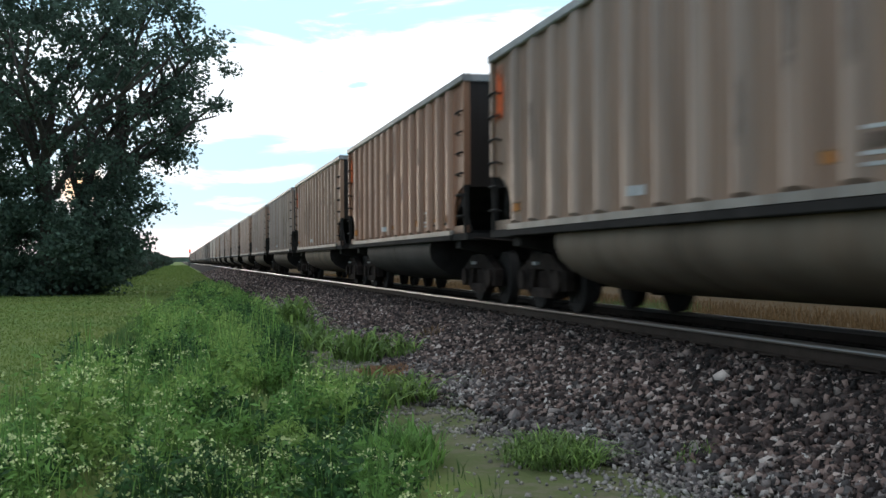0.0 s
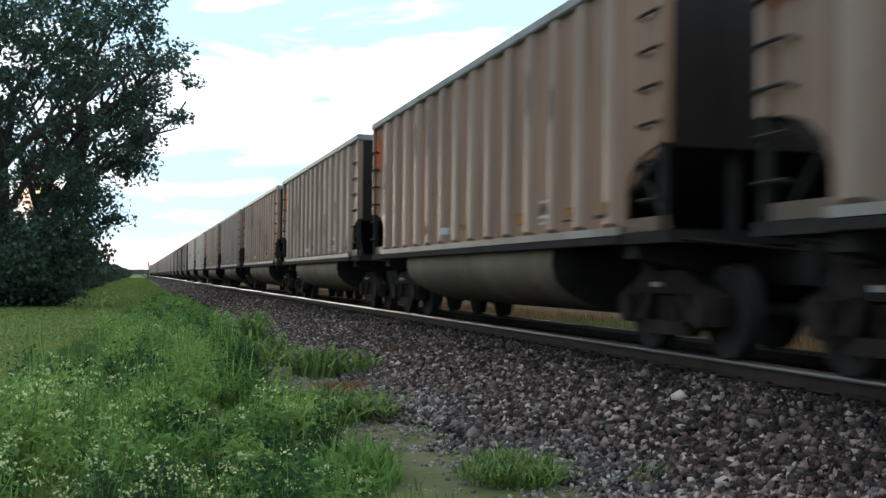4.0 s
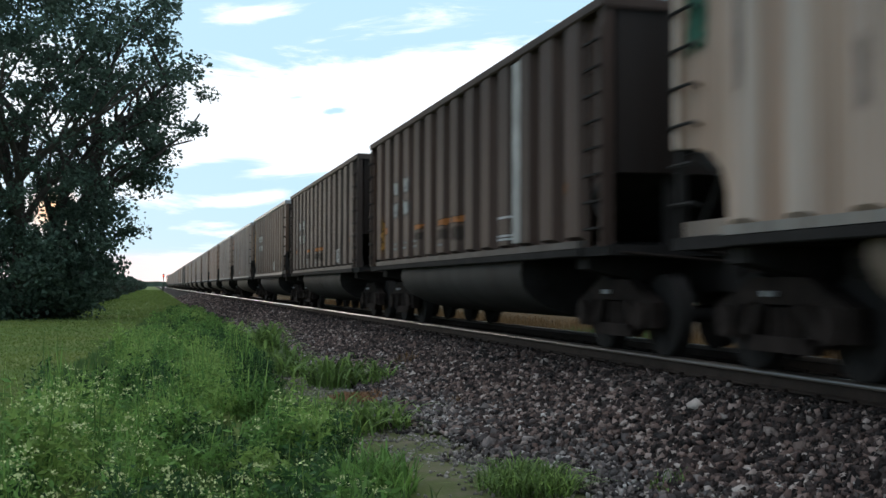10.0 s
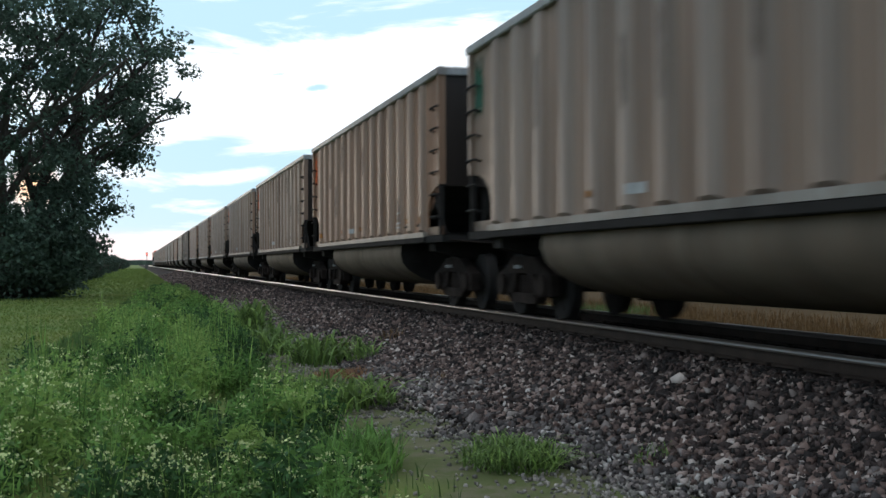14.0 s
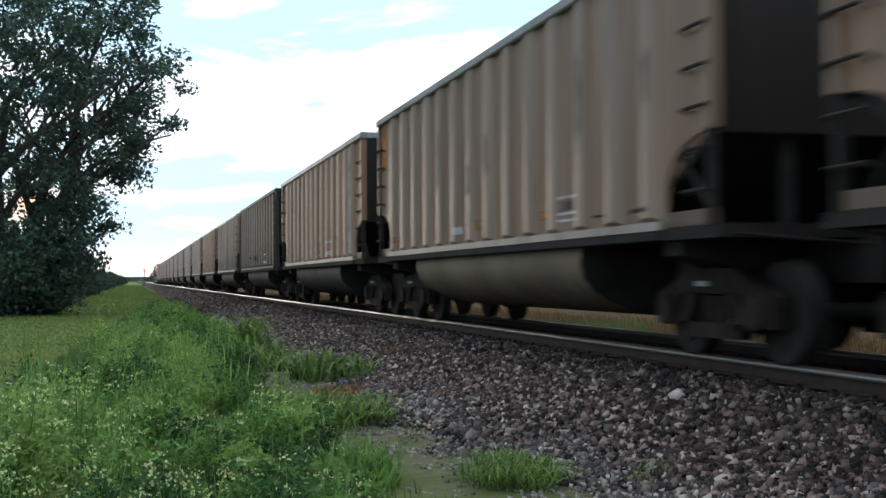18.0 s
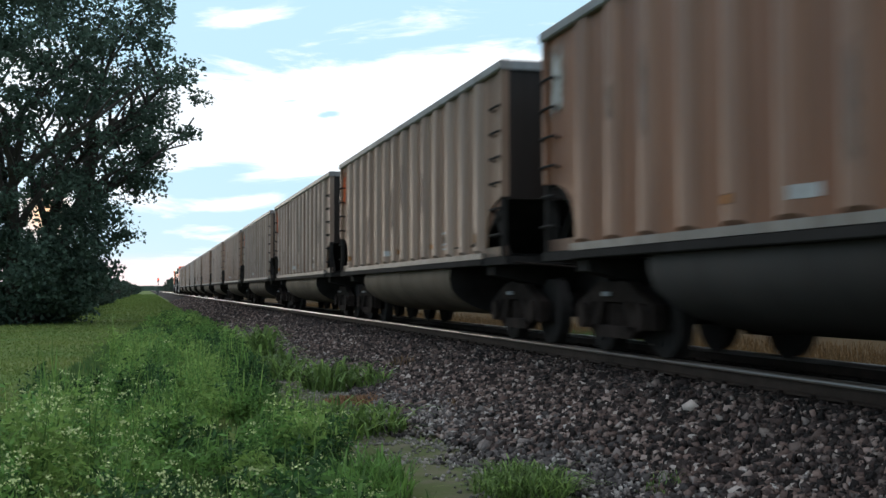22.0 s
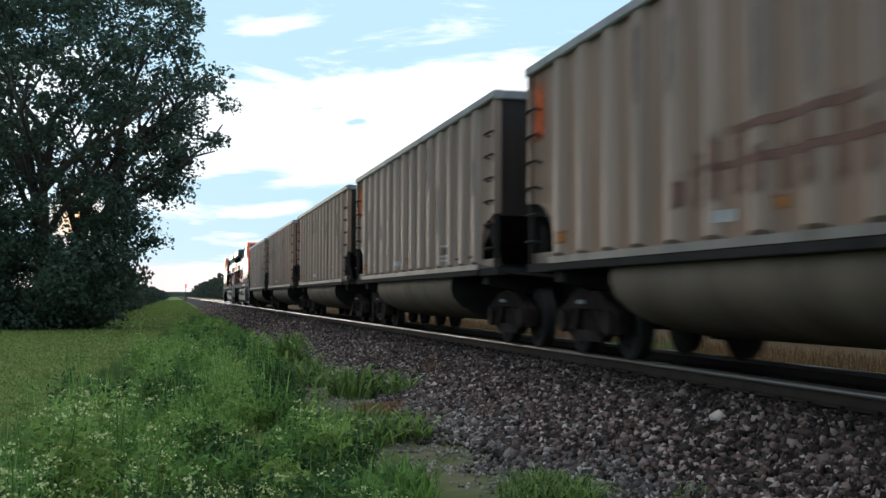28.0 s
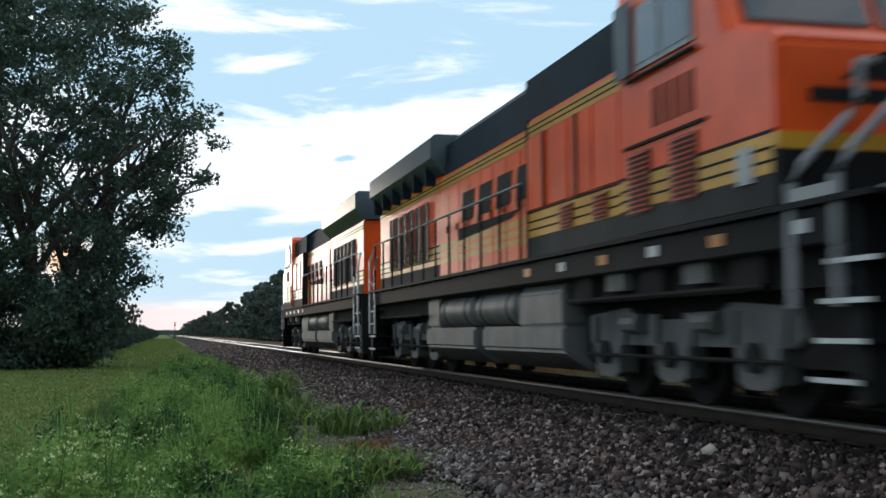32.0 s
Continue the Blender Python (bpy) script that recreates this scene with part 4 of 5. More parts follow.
def build_loco():
    eng = new("diesel_locomotive")
    part("underframe", Shape().box(-1.5, 1.5, -10.3, 10.3, 1.43, 1.74, 0.02), LOCO_DARK, eng, "black underframe", BLACKISH)
    part("walkway", Shape().box(-1.56, 1.56, -10.85, 10.4, 1.74, 1.79), LOCO_DARK, eng, "", BLACKISH)
    # cab and nose in one shell
    cab = part("cab", Shape().prism_x([(-9.55, 1.79), (-6.05, 1.79), (-6.05, 4.42), (-6.25, 4.58), (-7.95, 4.58), (-8.2, 4.48), (-8.62, 3.50), (-9.45, 3.28), (-9.55, 3.18)], -1.54, 1.54), LOCO, eng, "orange cab with a short sloping nose", ORANGE, bevel=0.05)
    part("equipment_cabinet", Shape().box(-1.48, 1.48, -6.04, -2.5, 1.79, 3.72), LOCO, eng, "", ORANGE, bevel=0.03)
    part("engine_hood", Shape().box(-1.32, 1.32, -2.49, 3.6, 1.79, 3.72), LOCO, eng, "", ORANGE, bevel=0.03)
    part("radiator_hood", Shape().box(-1.32, 1.32, 3.61, 10.0, 1.79, 3.75), LOCO, eng, "", ORANGE, bevel=0.03)
    part("roof", Shape().prism_y([(-1.42, 3.72), (1.42, 3.72), (1.40, 4.34), (1.05, 4.56), (-1.05, 4.56), (-1.40, 4.34)], -6.04, -2.2), LOCO_DARK, eng, "dark stepped roof", DGREEN)
    part("roof", Shape().prism_y([(-1.30, 3.72), (1.30, 3.72), (1.26, 4.28), (0.9, 4.58), (-0.9, 4.58), (-1.26, 4.28)], -2.2, 3.3), LOCO_DARK, eng, "dark roof over the engine", DGREEN)
    part("exhaust_hood", Shape().box(-0.75, 0.75, -0.6, 1.2, 4.5, 4.7, 0.08), LOCO_DARK, eng, "", DGREEN)
    part("roof_box", Shape().box(-0.9, 0.9, -5.6, -3.4, 4.5, 4.68, 0.06), LOCO_DARK, eng, "", DGREEN)
    part("horn", Shape().tube([(-0.3, -2.0, 4.62), (-0.3, -1.6, 4.62)], [0.08, 0.03], 8).box(-0.33, -0.27, -1.85, -1.79, 4.3, 4.6), LOCO, eng, "", PALEGREY)
    # wing paler and bluer than the roof: the sky it reflects is painted in
    part("radiator_wing", Shape().prism_y([(-1.30, 3.76), (1.30, 3.76), (1.57, 4.04), (1.57, 4.42), (1.48, 4.50), (-1.48, 4.50), (-1.57, 4.42), (-1.57, 4.04)], 3.3, 10.1), LOCO, eng, "flared grey-green radiator housing", (0.05, 0.075, 0.085))
    for i in range(6):
        part("wing_bracket", Shape().prism_x([(4.0 + i * 1.15, 3.60), (4.06 + i * 1.15, 3.60), (4.06 + i * 1.15, 4.02), (4.0 + i * 1.15, 4.02)], -1.52, -1.32), LOCO_DARK, eng, "", DGREEN)
    for sx in (-1, 1):
        for x, y0, y1 in ((1.54, -9.5, -6.1), (1.48, -6.02, -2.52), (1.32, -2.45, 3.58), (1.32, 3.65, 9.97)):
            x *= sx
            part("lower_stripe", sheet(x, y0, y1, 2.07, 2.40), LOCO, eng, "yellow stripe", YELLOW)
            part("stripe_edge", sheet(x, y0, y1, 2.401, 2.435), LOCO_DARK, eng, "", BLACKISH)
            part("pinstripe", sheet(x + sx * 0.004, y0, y1, 2.16, 2.185).add(*(lambda s: (s.v, s.f))(sheet(x + sx * 0.004, y0, y1, 2.27, 2.295))), LOCO_DARK, eng, "", BLACKISH)
            part("skirt_stripe", sheet(x, y0, y1, 1.80, 2.065), LOCO_DARK, eng, "dark grey lower band", (0.04, 0.04, 0.04))
            if abs(x) < 1.5:
                part("upper_stripe", sheet(x, y0, y1, 3.46, 3.66), LOCO, eng, "yellow stripe", YELLOW)
                part("pinstripe", sheet(x + sx * 0.004, y0, y1, 3.52, 3.54).add(*(lambda s: (s.v, s.f))(sheet(x + sx * 0.004, y0, y1, 3.59, 3.61))), LOCO_DARK, eng, "", BLACKISH)
        # side windows in grey frames
        x = sx * 1.54
        for y0, y1 in ((-7.95, -7.40), (-7.25, -6.70)):
            fr = part("window_frame", Shape().box(*span(x, x + sx * 0.03), y0 - 0.06, y1 + 0.06, 3.52, 4.20), LOCO, cab, "grey window frame", (0.25, 0.26, 0.28))
            part("pane", Shape().box(*span(x + sx * 0.028, x + sx * 0.038), y0, y1, 3.58, 4.14), GLASS, fr, "dark glass pane")
        part("drip_rail", Shape().tube([(x + sx * 0.04, -8.1, 3.44), (x + sx * 0.04, -6.4, 3.44)], 0.025, 6), LOCO_DARK, cab, "", BLACKISH)
        # the reflection on this sheet is put into its blue-grey colour
        part("wind_deflector", Shape().box(*span(x + sx * 0.05, x + sx * 0.065), -6.55, -6.12, 3.50, 4.30), LOCO_DARK, cab, "grey sheet beside the window", (0.16, 0.18, 0.20))
        # number bars on the cab side, louvres and doors
        for i in range(4):
            part("number_bar", Shape().box(*span(x, x + sx * 0.006), -8.0 + i * 0.27, -7.81 + i * 0.27, 2.86, 3.26), PLATE, cab, "dark red plain bar", (0.20, 0.040, 0.020))
        part("rain_strip", Shape().box(*span(x, x + sx * 0.03), -8.25, -6.25, 2.72, 2.75), LOCO_DARK, cab, "", BLACKISH)
        louvre(eng, x + sx * 0.010, -6.95, -6.35, 2.0, 2.66, 12)
        louvre(eng, x + sx * 0.010, -8.05, -7.45, 2.02, 2.66, 12)
        louvre(eng, sx * 1.49, -5.6, -5.1, 2.08, 2.38, 6)
        louvre(eng, sx * 1.49, -4.4, -3.9, 2.08, 2.38, 6)
        part("access_hatch", Shape().box(*span(x, x + sx * 0.03), -9.12, -8.86, 2.02, 2.34), LOCO, eng, "pale grey box", PALEGREY)
        for i in range(6):
            part("reflector", sheet(sx * 1.50, -9.9 + i * 1.45, -9.62 + i * 1.45, 1.54, 1.65), LOCO, eng, "", (0.55, 0.20, 0.03) if i % 2 else (0.5, 0.5, 0.5))
        # hood doors
        for i in range(4):
            y0 = -6.0 + i * 0.87
            part("hood_door", Shape().box(*span(sx * 1.48, sx * 1.505), y0 + 0.04, y0 + 0.83, 2.45, 3.44), LOCO, eng, "", ORANGE)
        for i in range(8):
            y0 = -2.45 + i * 0.75
            part("hood_door", Shape().box(*span(sx * 1.32, sx * 1.342), y0 + 0.03, y0 + 0.72, 1.84, 3.42), LOCO, eng, "", ORANGE)
            part("door_latch", Shape().box(*span(sx * 1.342, sx * 1.36), y0 + 0.1, y0 + 0.16, 2.6, 2.72), LOCO_DARK, eng, "", BLACKISH)
            part("door_stripe", Shape().box(*span(sx * 1.342, sx * 1.348), y0 + 0.03, y0 + 0.72, 2.06, 2.15).box(*span(sx * 1.342, sx * 1.348), y0 + 0.03, y0 + 0.72, 2.19, 2.28).box(*span(sx * 1.342, sx * 1.348), y0 + 0.03, y0 + 0.72, 2.32, 2.42), LOCO, eng, "yellow stripe", YELLOW)
        # the maker's mark is drawn as plain dark blocks over a long wedge
        for i in range(4):
            y0 = 1.85 - i * 1.10
            part("emblem_block", Shape().prism_x([(y0, 2.70), (y0 - 0.12, 3.20), (y0 - 0.92, 3.20), (y0 - 0.80, 2.70)], *span(sx * 1.343, sx * 1.349)), PLATE, eng, "dark painted slanted block", BLACKISH)
        part("emblem_wedge", Shape().prism_x([(2.1, 2.38), (2.1, 2.60), (-1.4, 2.58), (-1.9, 2.62), (-1.2, 2.48)], *span(sx * 1.343, sx * 1.349)), PLATE, eng, "dark painted wedge", BLACKISH)
        # tall intake slots
        for i in range(6):
            y0 = 4.6 + i * 0.72
            slot = part("intake_slot", Shape().box(*span(sx * 1.33, sx * 1.345), y0, y0 + 0.48, 2.2, 3.35), LOCO_DARK, eng, "dark intake slot", BLACKISH)
            part("slot_edge", Shape().box(*span(sx * 1.33, sx * 1.37), y0 - 0.035, y0, 2.2, 3.35), LOCO, slot, "pale edge", (0.20, 0.17, 0.15))
        # handrail along the walkway
        x = sx * 1.53
        for i in range(12):
            y = -2.3 + i * 1.08
            part("handrail_post", Shape().tube([(x, y, 1.7), (x, y, 2.85)], 0.022, 6), LOCO_DARK, eng, "", BLACKISH)
        part("handrail", Shape().tube([(x, -2.35, 2.85), (x, 9.65, 2.85)], 0.022, 6), LOCO, eng, "", (0.10, 0.10, 0.10))
        # rear steps and their pale rails
        part("rear_handrail", Shape().tube([(x, 10.35, 0.75), (x, 10.35, 2.5), (x - sx * 0.1, 10.2, 2.85), (x, 9.7, 2.85)], 0.028, 6), LOCO, eng, "pale grey tube", PALEGREY)
        part("rear_handrail", Shape().tube([(x, 9.65, 0.75), (x, 9.65, 2.2), (x, 9.3, 2.55)], 0.028, 6), LOCO, eng, "pale grey tube", PALEGREY)
        part("rear_handrail", Shape().tube([(sx * 1.1, 10.1, 2.0), (sx * 1.2, 9.6, 2.5), (sx * 1.2, 9.4, 3.1)], 0.025, 6), LOCO, eng, "pale grey tube", PALEGREY)
        # front platform rails
        for d in (-0.46, 0.20):
            part("front_handrail", Shape().tube([(sx * 1.5, -10.1 - d, 0.95), (sx * 1.5, -10.1 - d, 1.95), (sx * 1.40, -10.13 - d, 2.12), (sx * 1.02, -10.2 - d, 2.52), (sx * 0.93, -10.22 - d, 2.66), (sx * 0.93, -10.22 - d, 2.92), (sx * 0.88, -10.14 - d, 2.98), (sx * 0.7, -10.10 - d, 2.98)], 0.042, 10), LOCO_DARK, eng, "pale grey bent tube", (0.30, 0.30, 0.31), smooth=True)
        part("rail_plate", Shape().box(*span(sx * 1.49, sx * 1.52), -10.30, -9.64, 1.76, 1.90), LOCO_DARK, eng, "pale grey plate", (0.36, 0.36, 0.36))
        for y in (-3.3, -4.57):
            part("cabinet_strip", Shape().box(*span(sx * 1.505, sx * 1.525), y - 0.035, y + 0.035, 2.44, 3.45), LOCO_DARK, eng, "", BLACKISH)
        part("cabinet_edge", Shape().box(*span(sx * 1.33, sx * 1.50), -2.56, -2.47, 1.80, 3.72), LOCO_DARK, eng, "", BLACKISH)
        for i in range(5):
            part("gear_box", Shape().box(*span(sx * 1.2, sx * 1.42), -9.0 + i * 1.05, -8.45 + i * 1.05, 1.18 + 0.05 * (i % 2), 1.44), LOCO_GREY if i % 2 else STEEL_DARK, eng)
        for e, ys in ((-1, (-10.55, -9.90)), (1, (9.7, 10.5))):
            well = part("step_well", Shape().box(*span(sx * 0.95, sx * 1.1), *ys, 0.45, 1.74), LOCO_DARK, eng, "", BLACKISH)
            for i in range(4):
                ys = (ys[0] + 0.09 * (i > 0) * e, ys[1] + 0.09 * (i > 0) * e) if e < 0 else ys
                st = part("step", Shape().box(*span(sx * 1.1, sx * 1.5), *ys, 0.38 + i * 0.30, 0.41 + i * 0.30), LOCO_DARK, well, "", BLACKISH)
                part("step_edge", Shape().box(*span(sx * 1.5, sx * 1.515), *ys, 0.375 + i * 0.30, 0.415 + i * 0.30), LOCO, well, "white step edge", (0.6, 0.6, 0.6))
    # dark gear between the trucks and the frame
    part("belly", Shape().box(-1.3, 1.3, -10.3, 10.3, 1.12, 1.45), STEEL_DARK, eng)
    for e in (-1, 1):
        part("draft_gear", Shape().box(-1.1, 1.1, *span(e * 8.95, e * 10.35), 0.45, 1.12), STEEL_DARK, eng)
        part("truck_bolster", Shape().box(-0.9, 0.9, e * 6.6 - 2.6, e * 6.6 + 2.6, 0.62, 1.12), STEEL_DARK, eng)
    # front of the cab and nose
    part("windshield", Shape().prism_x([(-8.60, 3.58), (-8.24, 4.42), (-8.27, 4.44), (-8.65, 3.58)], -1.32, -0.06), GLASS, cab, "dark windshield")
    part("windshield", Shape().prism_x([(-8.60, 3.58), (-8.24, 4.42), (-8.27, 4.44), (-8.65, 3.58)], 0.06, 1.32), GLASS, cab, "dark windshield")
    part("nose_stripe", Shape().box(-1.552, 1.552, -9.562, -9.46, 2.26, 2.40), LOCO, eng, "yellow stripe", YELLOW)
    part("nose_band", Shape().box(-1.553, 1.553, -9.564, -9.46, 1.795, 2.255), LOCO_DARK, eng, "", BLACKISH)
    part("nose_emblem", Shape().box(-1.25, 1.25, -9.566, -9.55, 2.66, 2.78).prism_y([(-0.95, 2.86), (0.95, 2.86), (0.75, 3.05), (0.3, 3.14), (-0.5, 3.12), (-0.8, 3.0)], -9.566, -9.55), PLATE, eng, "dark painted shapes", BLACKISH)
    part("headlight", Shape().box(-0.3, 0.3, -8.12, -7.95, 4.5, 4.66), LOCO_DARK, cab, "", BLACKISH)
    for sx in (-1, 1):
        part("ditch_light", Shape().tube([(sx * 1.1, -10.42, 1.78), (sx * 1.1, -10.3, 1.78)], [0.11, 0.09], 12), LOCO, eng, "", PALEGREY)
    for e in (-1, 1):
        part("pilot", Shape().prism_x([(e * 10.35, 1.74), (e * 10.5, 1.74), (e * 10.6, 0.25), (e * 10.4, 0.2)], -1.45, 1.45), LOCO_DARK, eng, "", BLACKISH)
        part("coupler", Shape().box(-0.1, 0.1, *span(e * 10.4, e * 10.95), 0.80, 0.98).box(-0.18, 0.18, *span(e * 10.85, e * 11.15), 0.74, 1.04), RUSTY, eng)
    # fuel tank with two air cylinders in its recess
    for y0, y1 in ((-3.7, 0.30), (0.80, 4.5)):
        part("fuel_tank", Shape().prism_y([(-1.40, 0.52), (-1.0, 0.26), (1.0, 0.26), (1.40, 0.52), (1.40, 0.86), (-1.40, 0.86)], y0, y1), TANK_GREY, eng, "dusty grey fuel tank", bevel=0.04)
    part("tank_core", Shape().box(-1.0, 1.0, -3.6, 4.4, 0.4, 1.44), STEEL_DARK, eng)
    part("tank_box", Shape().prism_y([(-1.40, 0.86), (1.40, 0.86), (1.40, 1.30), (1.30, 1.44), (-1.30, 1.44), (-1.40, 1.30)], -3.7, -1.75), TANK_GREY, eng, "dusty grey box over the tank", bevel=0.03)
    part("tank_box", Shape().box(-1.36, 1.36, 3.5, 4.5, 0.86, 1.42), TANK_GREY, eng, "", bevel=0.04)
    for sx in (-1, 1):
        for y0 in (-1.55, 1.0):
            part("air_cylinder", Shape().tube([(sx * 1.13, y0, 1.15), (sx * 1.13, y0 + 0.10, 1.15), (sx * 1.13, y0 + 2.20, 1.15), (sx * 1.13, y0 + 2.30, 1.15)], [0.18, 0.285, 0.285, 0.18], 18), TANK_GREY, eng, "pale grey air cylinder", smooth=True)
            for d in (0.4, 1.9):
                part("cylinder_strap", Shape().tube([(sx * 1.13, y0 + d, 1.15), (sx * 1.13, y0 + d + 0.06, 1.15)], 0.293, 18), LOCO_DARK, eng, "", BLACKISH)
        part("pipe", Shape().tube([(sx * 1.42, -9.0, 1.15), (sx * 1.42, -4.0, 1.15)], 0.03, 6), STEEL_DARK, eng)
        part("pipe", Shape().tube([(sx * 1.42, 4.8, 1.12), (sx * 1.42, 9.4, 1.12)], 0.03, 6), STEEL_DARK, eng)
    ws = wheelset_shape(0.53).mesh("wheelset", STEEL_DARK, True)
    for e in (-1, 1):
        for sx in (-1, 1):
            x = span(sx * 0.98, sx * 1.16)
            s = Shape().prism_x([(-2.65, 0.72), (-2.45, 0.62), (2.45, 0.62), (2.65, 0.72), (2.5, 0.98), (1.3, 1.05), (0.9, 0.90), (-0.9, 0.90), (-1.3, 1.05), (-2.5, 0.98)], *x)
            fr = part("truck_frame", s, LOCO_GREY, eng, "grey three-axle truck frame", at=(0, e * 6.6, 0))
            for dy in (-1.85, 0, 1.85):
                part("journal_box", Shape().prism_x([(-0.42, 0.64), (-0.36, 0.30), (-0.2, 0.24), (0.2, 0.24), (0.36, 0.30), (0.42, 0.64)], *span(sx * 0.97, sx * 1.2)), LOCO_GREY, fr, "", at=(0, dy, 0))
                part("bearing", Shape().disc_x(*span(sx * 1.2, sx * 1.26), 0, 0.53, 0.14, 14), STEEL_DARK, fr, "", at=(0, dy, 0))
            for dy in (-2.3, -1.35, -0.45, 0.45, 1.35, 2.3):
                part("pedestal_rib", Shape().prism_x([(-0.06, 0.62), (0.06, 0.62), (0.10, 0.96), (-0.10, 0.96)], *span(sx * 1.16, sx * 1.21)), LOCO_GREY, fr, at=(0, dy, 0))
            part("brake_rod", Shape().tube([(sx * 1.24, -2.4, 0.5), (sx * 1.24, 2.4, 0.5)], 0.025, 6), STEEL_DARK, fr)
            part("sand_pipe", Shape().tube([(sx * 1.2, 2.5, 1.1), (sx * 1.18, 2.55, 0.5), (sx * 1.0, 2.45, 0.18)], 0.025, 6), STEEL_DARK, fr)
            for dy in (-0.95, 0.95):
                part("brake_cylinder", Shape().tube([(sx * 1.22, dy - 0.22, 0.86), (sx * 1.22, dy + 0.22, 0.86)], 0.11, 10), LOCO_GREY, fr)
                part("coil_spring", Shape().tube([(sx * 1.12, dy * 0.6, 0.62), (sx * 1.12, dy * 0.6, 0.40)], 0.09, 8), STEEL_DARK, fr)
        for dy in (-1.85, 0, 1.85):
            part("wheelset", ws, STEEL_DARK, eng, "dark steel wheels on one axle", at=(0, e * 6.6 + dy, 0.53))
    tagged(eng, "orange, yellow and black diesel locomotive on the rails", "locomotive", "locomotives at the end of the train")
    return eng


LOCOS = []


def build_locos():
    near = build_loco()
    y = LEAD + 36 * PITCH + PITCH / 2 + 10.95
    far = copy_thing(near, Matrix())
    near.location = (XT, y, RZ)
    far.location, far.rotation_euler = (XT, y + 22.5, RZ), (0, 0, math.pi)
    LOCOS.extend(((near, y, 0), (far, y + 22.5, 180)))


build_locos()


# trees
def limb_shape(rng, base, height, spread, trunks, tilt=0.25):
    """Tapered trunks and limbs; returns the shape and the twig ends."""
    s, ends = Shape(), []

    def grow(p, d, length, r, level):
        pts, radii = [p], [r]
        for k in range(4):
            d = (d + Vector(rng.normal(0, 0.13, 3)) + Vector((0, 0, 0.05))).normalized()
            pts.append(pts[-1] + d * length / 4)
            radii.append(r * (1 - 0.14 * (k + 1)))
        s.tube(pts, radii, 7 if level == 0 else 5)
        if level >= 2:
            ends.extend(pts[2:])
            return
        for k in range(5 if level == 0 else 4):
            a = rng.uniform(0, 2 * math.pi)
            q = pts[2 + k % 3]
            out = Vector((math.cos(a), math.sin(a), rng.uniform(0.1, 0.9))).normalized()
            grow(q, (d * 0.45 + out * spread).normalized(), length * rng.uniform(0.45, 0.7), r * 0.5, level + 1)

    for k in range(trunks):
        a = rng.uniform(0, 2 * math.pi)
        off = Vector((math.cos(a), math.sin(a), 0)) * (0.5 if trunks > 1 else 0)
        grow(Vector(base) + off, Vector((math.cos(a) * tilt, math.sin(a) * tilt, 1)).normalized(), height * 0.5, height * 0.02, 0)
    return s, ends


def tree(name, base, height, radius, count, leaf, label, seed=1, trunks=1, low=0.2, profile=None, mat=None):
    """A tree with trunk and limbs, and a crown of clumps of leaves. profile: crown radius by height share."""
    rng = np.random.default_rng(seed)
    top = new(name)
    top.location = base
    s, ends = limb_shape(rng, (0, 0, -0.1), height, 0.62, trunks)
    part("trunk", s, BARK, top, "grey-brown trunk and limbs")
    profile = profile or [(0.0, 0.3), (0.2, 0.75), (0.45, 1.0), (0.7, 0.85), (0.9, 0.5), (1.0, 0.12)]
    pz, pr = zip(*profile)
    clumps, sizes = [], []
    nc = max(12, count // 130)
    while len(clumps) < nc:
        h = rng.uniform(low, 1.0)
        a = rng.uniform(0, 2 * math.pi)
        size = min(1.1, radius * 0.16) * rng.uniform(0.55, 1.15)
        edge = radius * np.interp(h, pz, pr) * (1 + 0.11 * noise.noise((math.cos(a) * 1.6, math.sin(a) * 1.6 + seed, h * 5)))
        r = max(0.0, edge - size * 0.8) * math.sqrt(rng.uniform(0.10, 1.0))
        clumps.append((r * math.cos(a), r * math.sin(a), max(h * height - size * 0.5, size * 0.4)))
        sizes.append(size)
    clumps, sizes = np.array(clumps), np.array(sizes)
    pick = rng.integers(0, nc, count)
    d = rng.normal(size=(count, 3))
    d *= (rng.uniform(0.02, 1.0, count) ** 0.55 / np.linalg.norm(d, axis=1))[:, None]
    c = clumps[pick] + d * sizes[pick][:, None] * np.array([1.15, 1.15, 0.7])
    c[:, 2] = np.maximum(c[:, 2], 0.02)
    part("crown", quads_mesh("crown", leaves(c, leaf), [mat or LEAF]), None, top, "dense dark green leaves")
    return tagged(top, label, "tree")


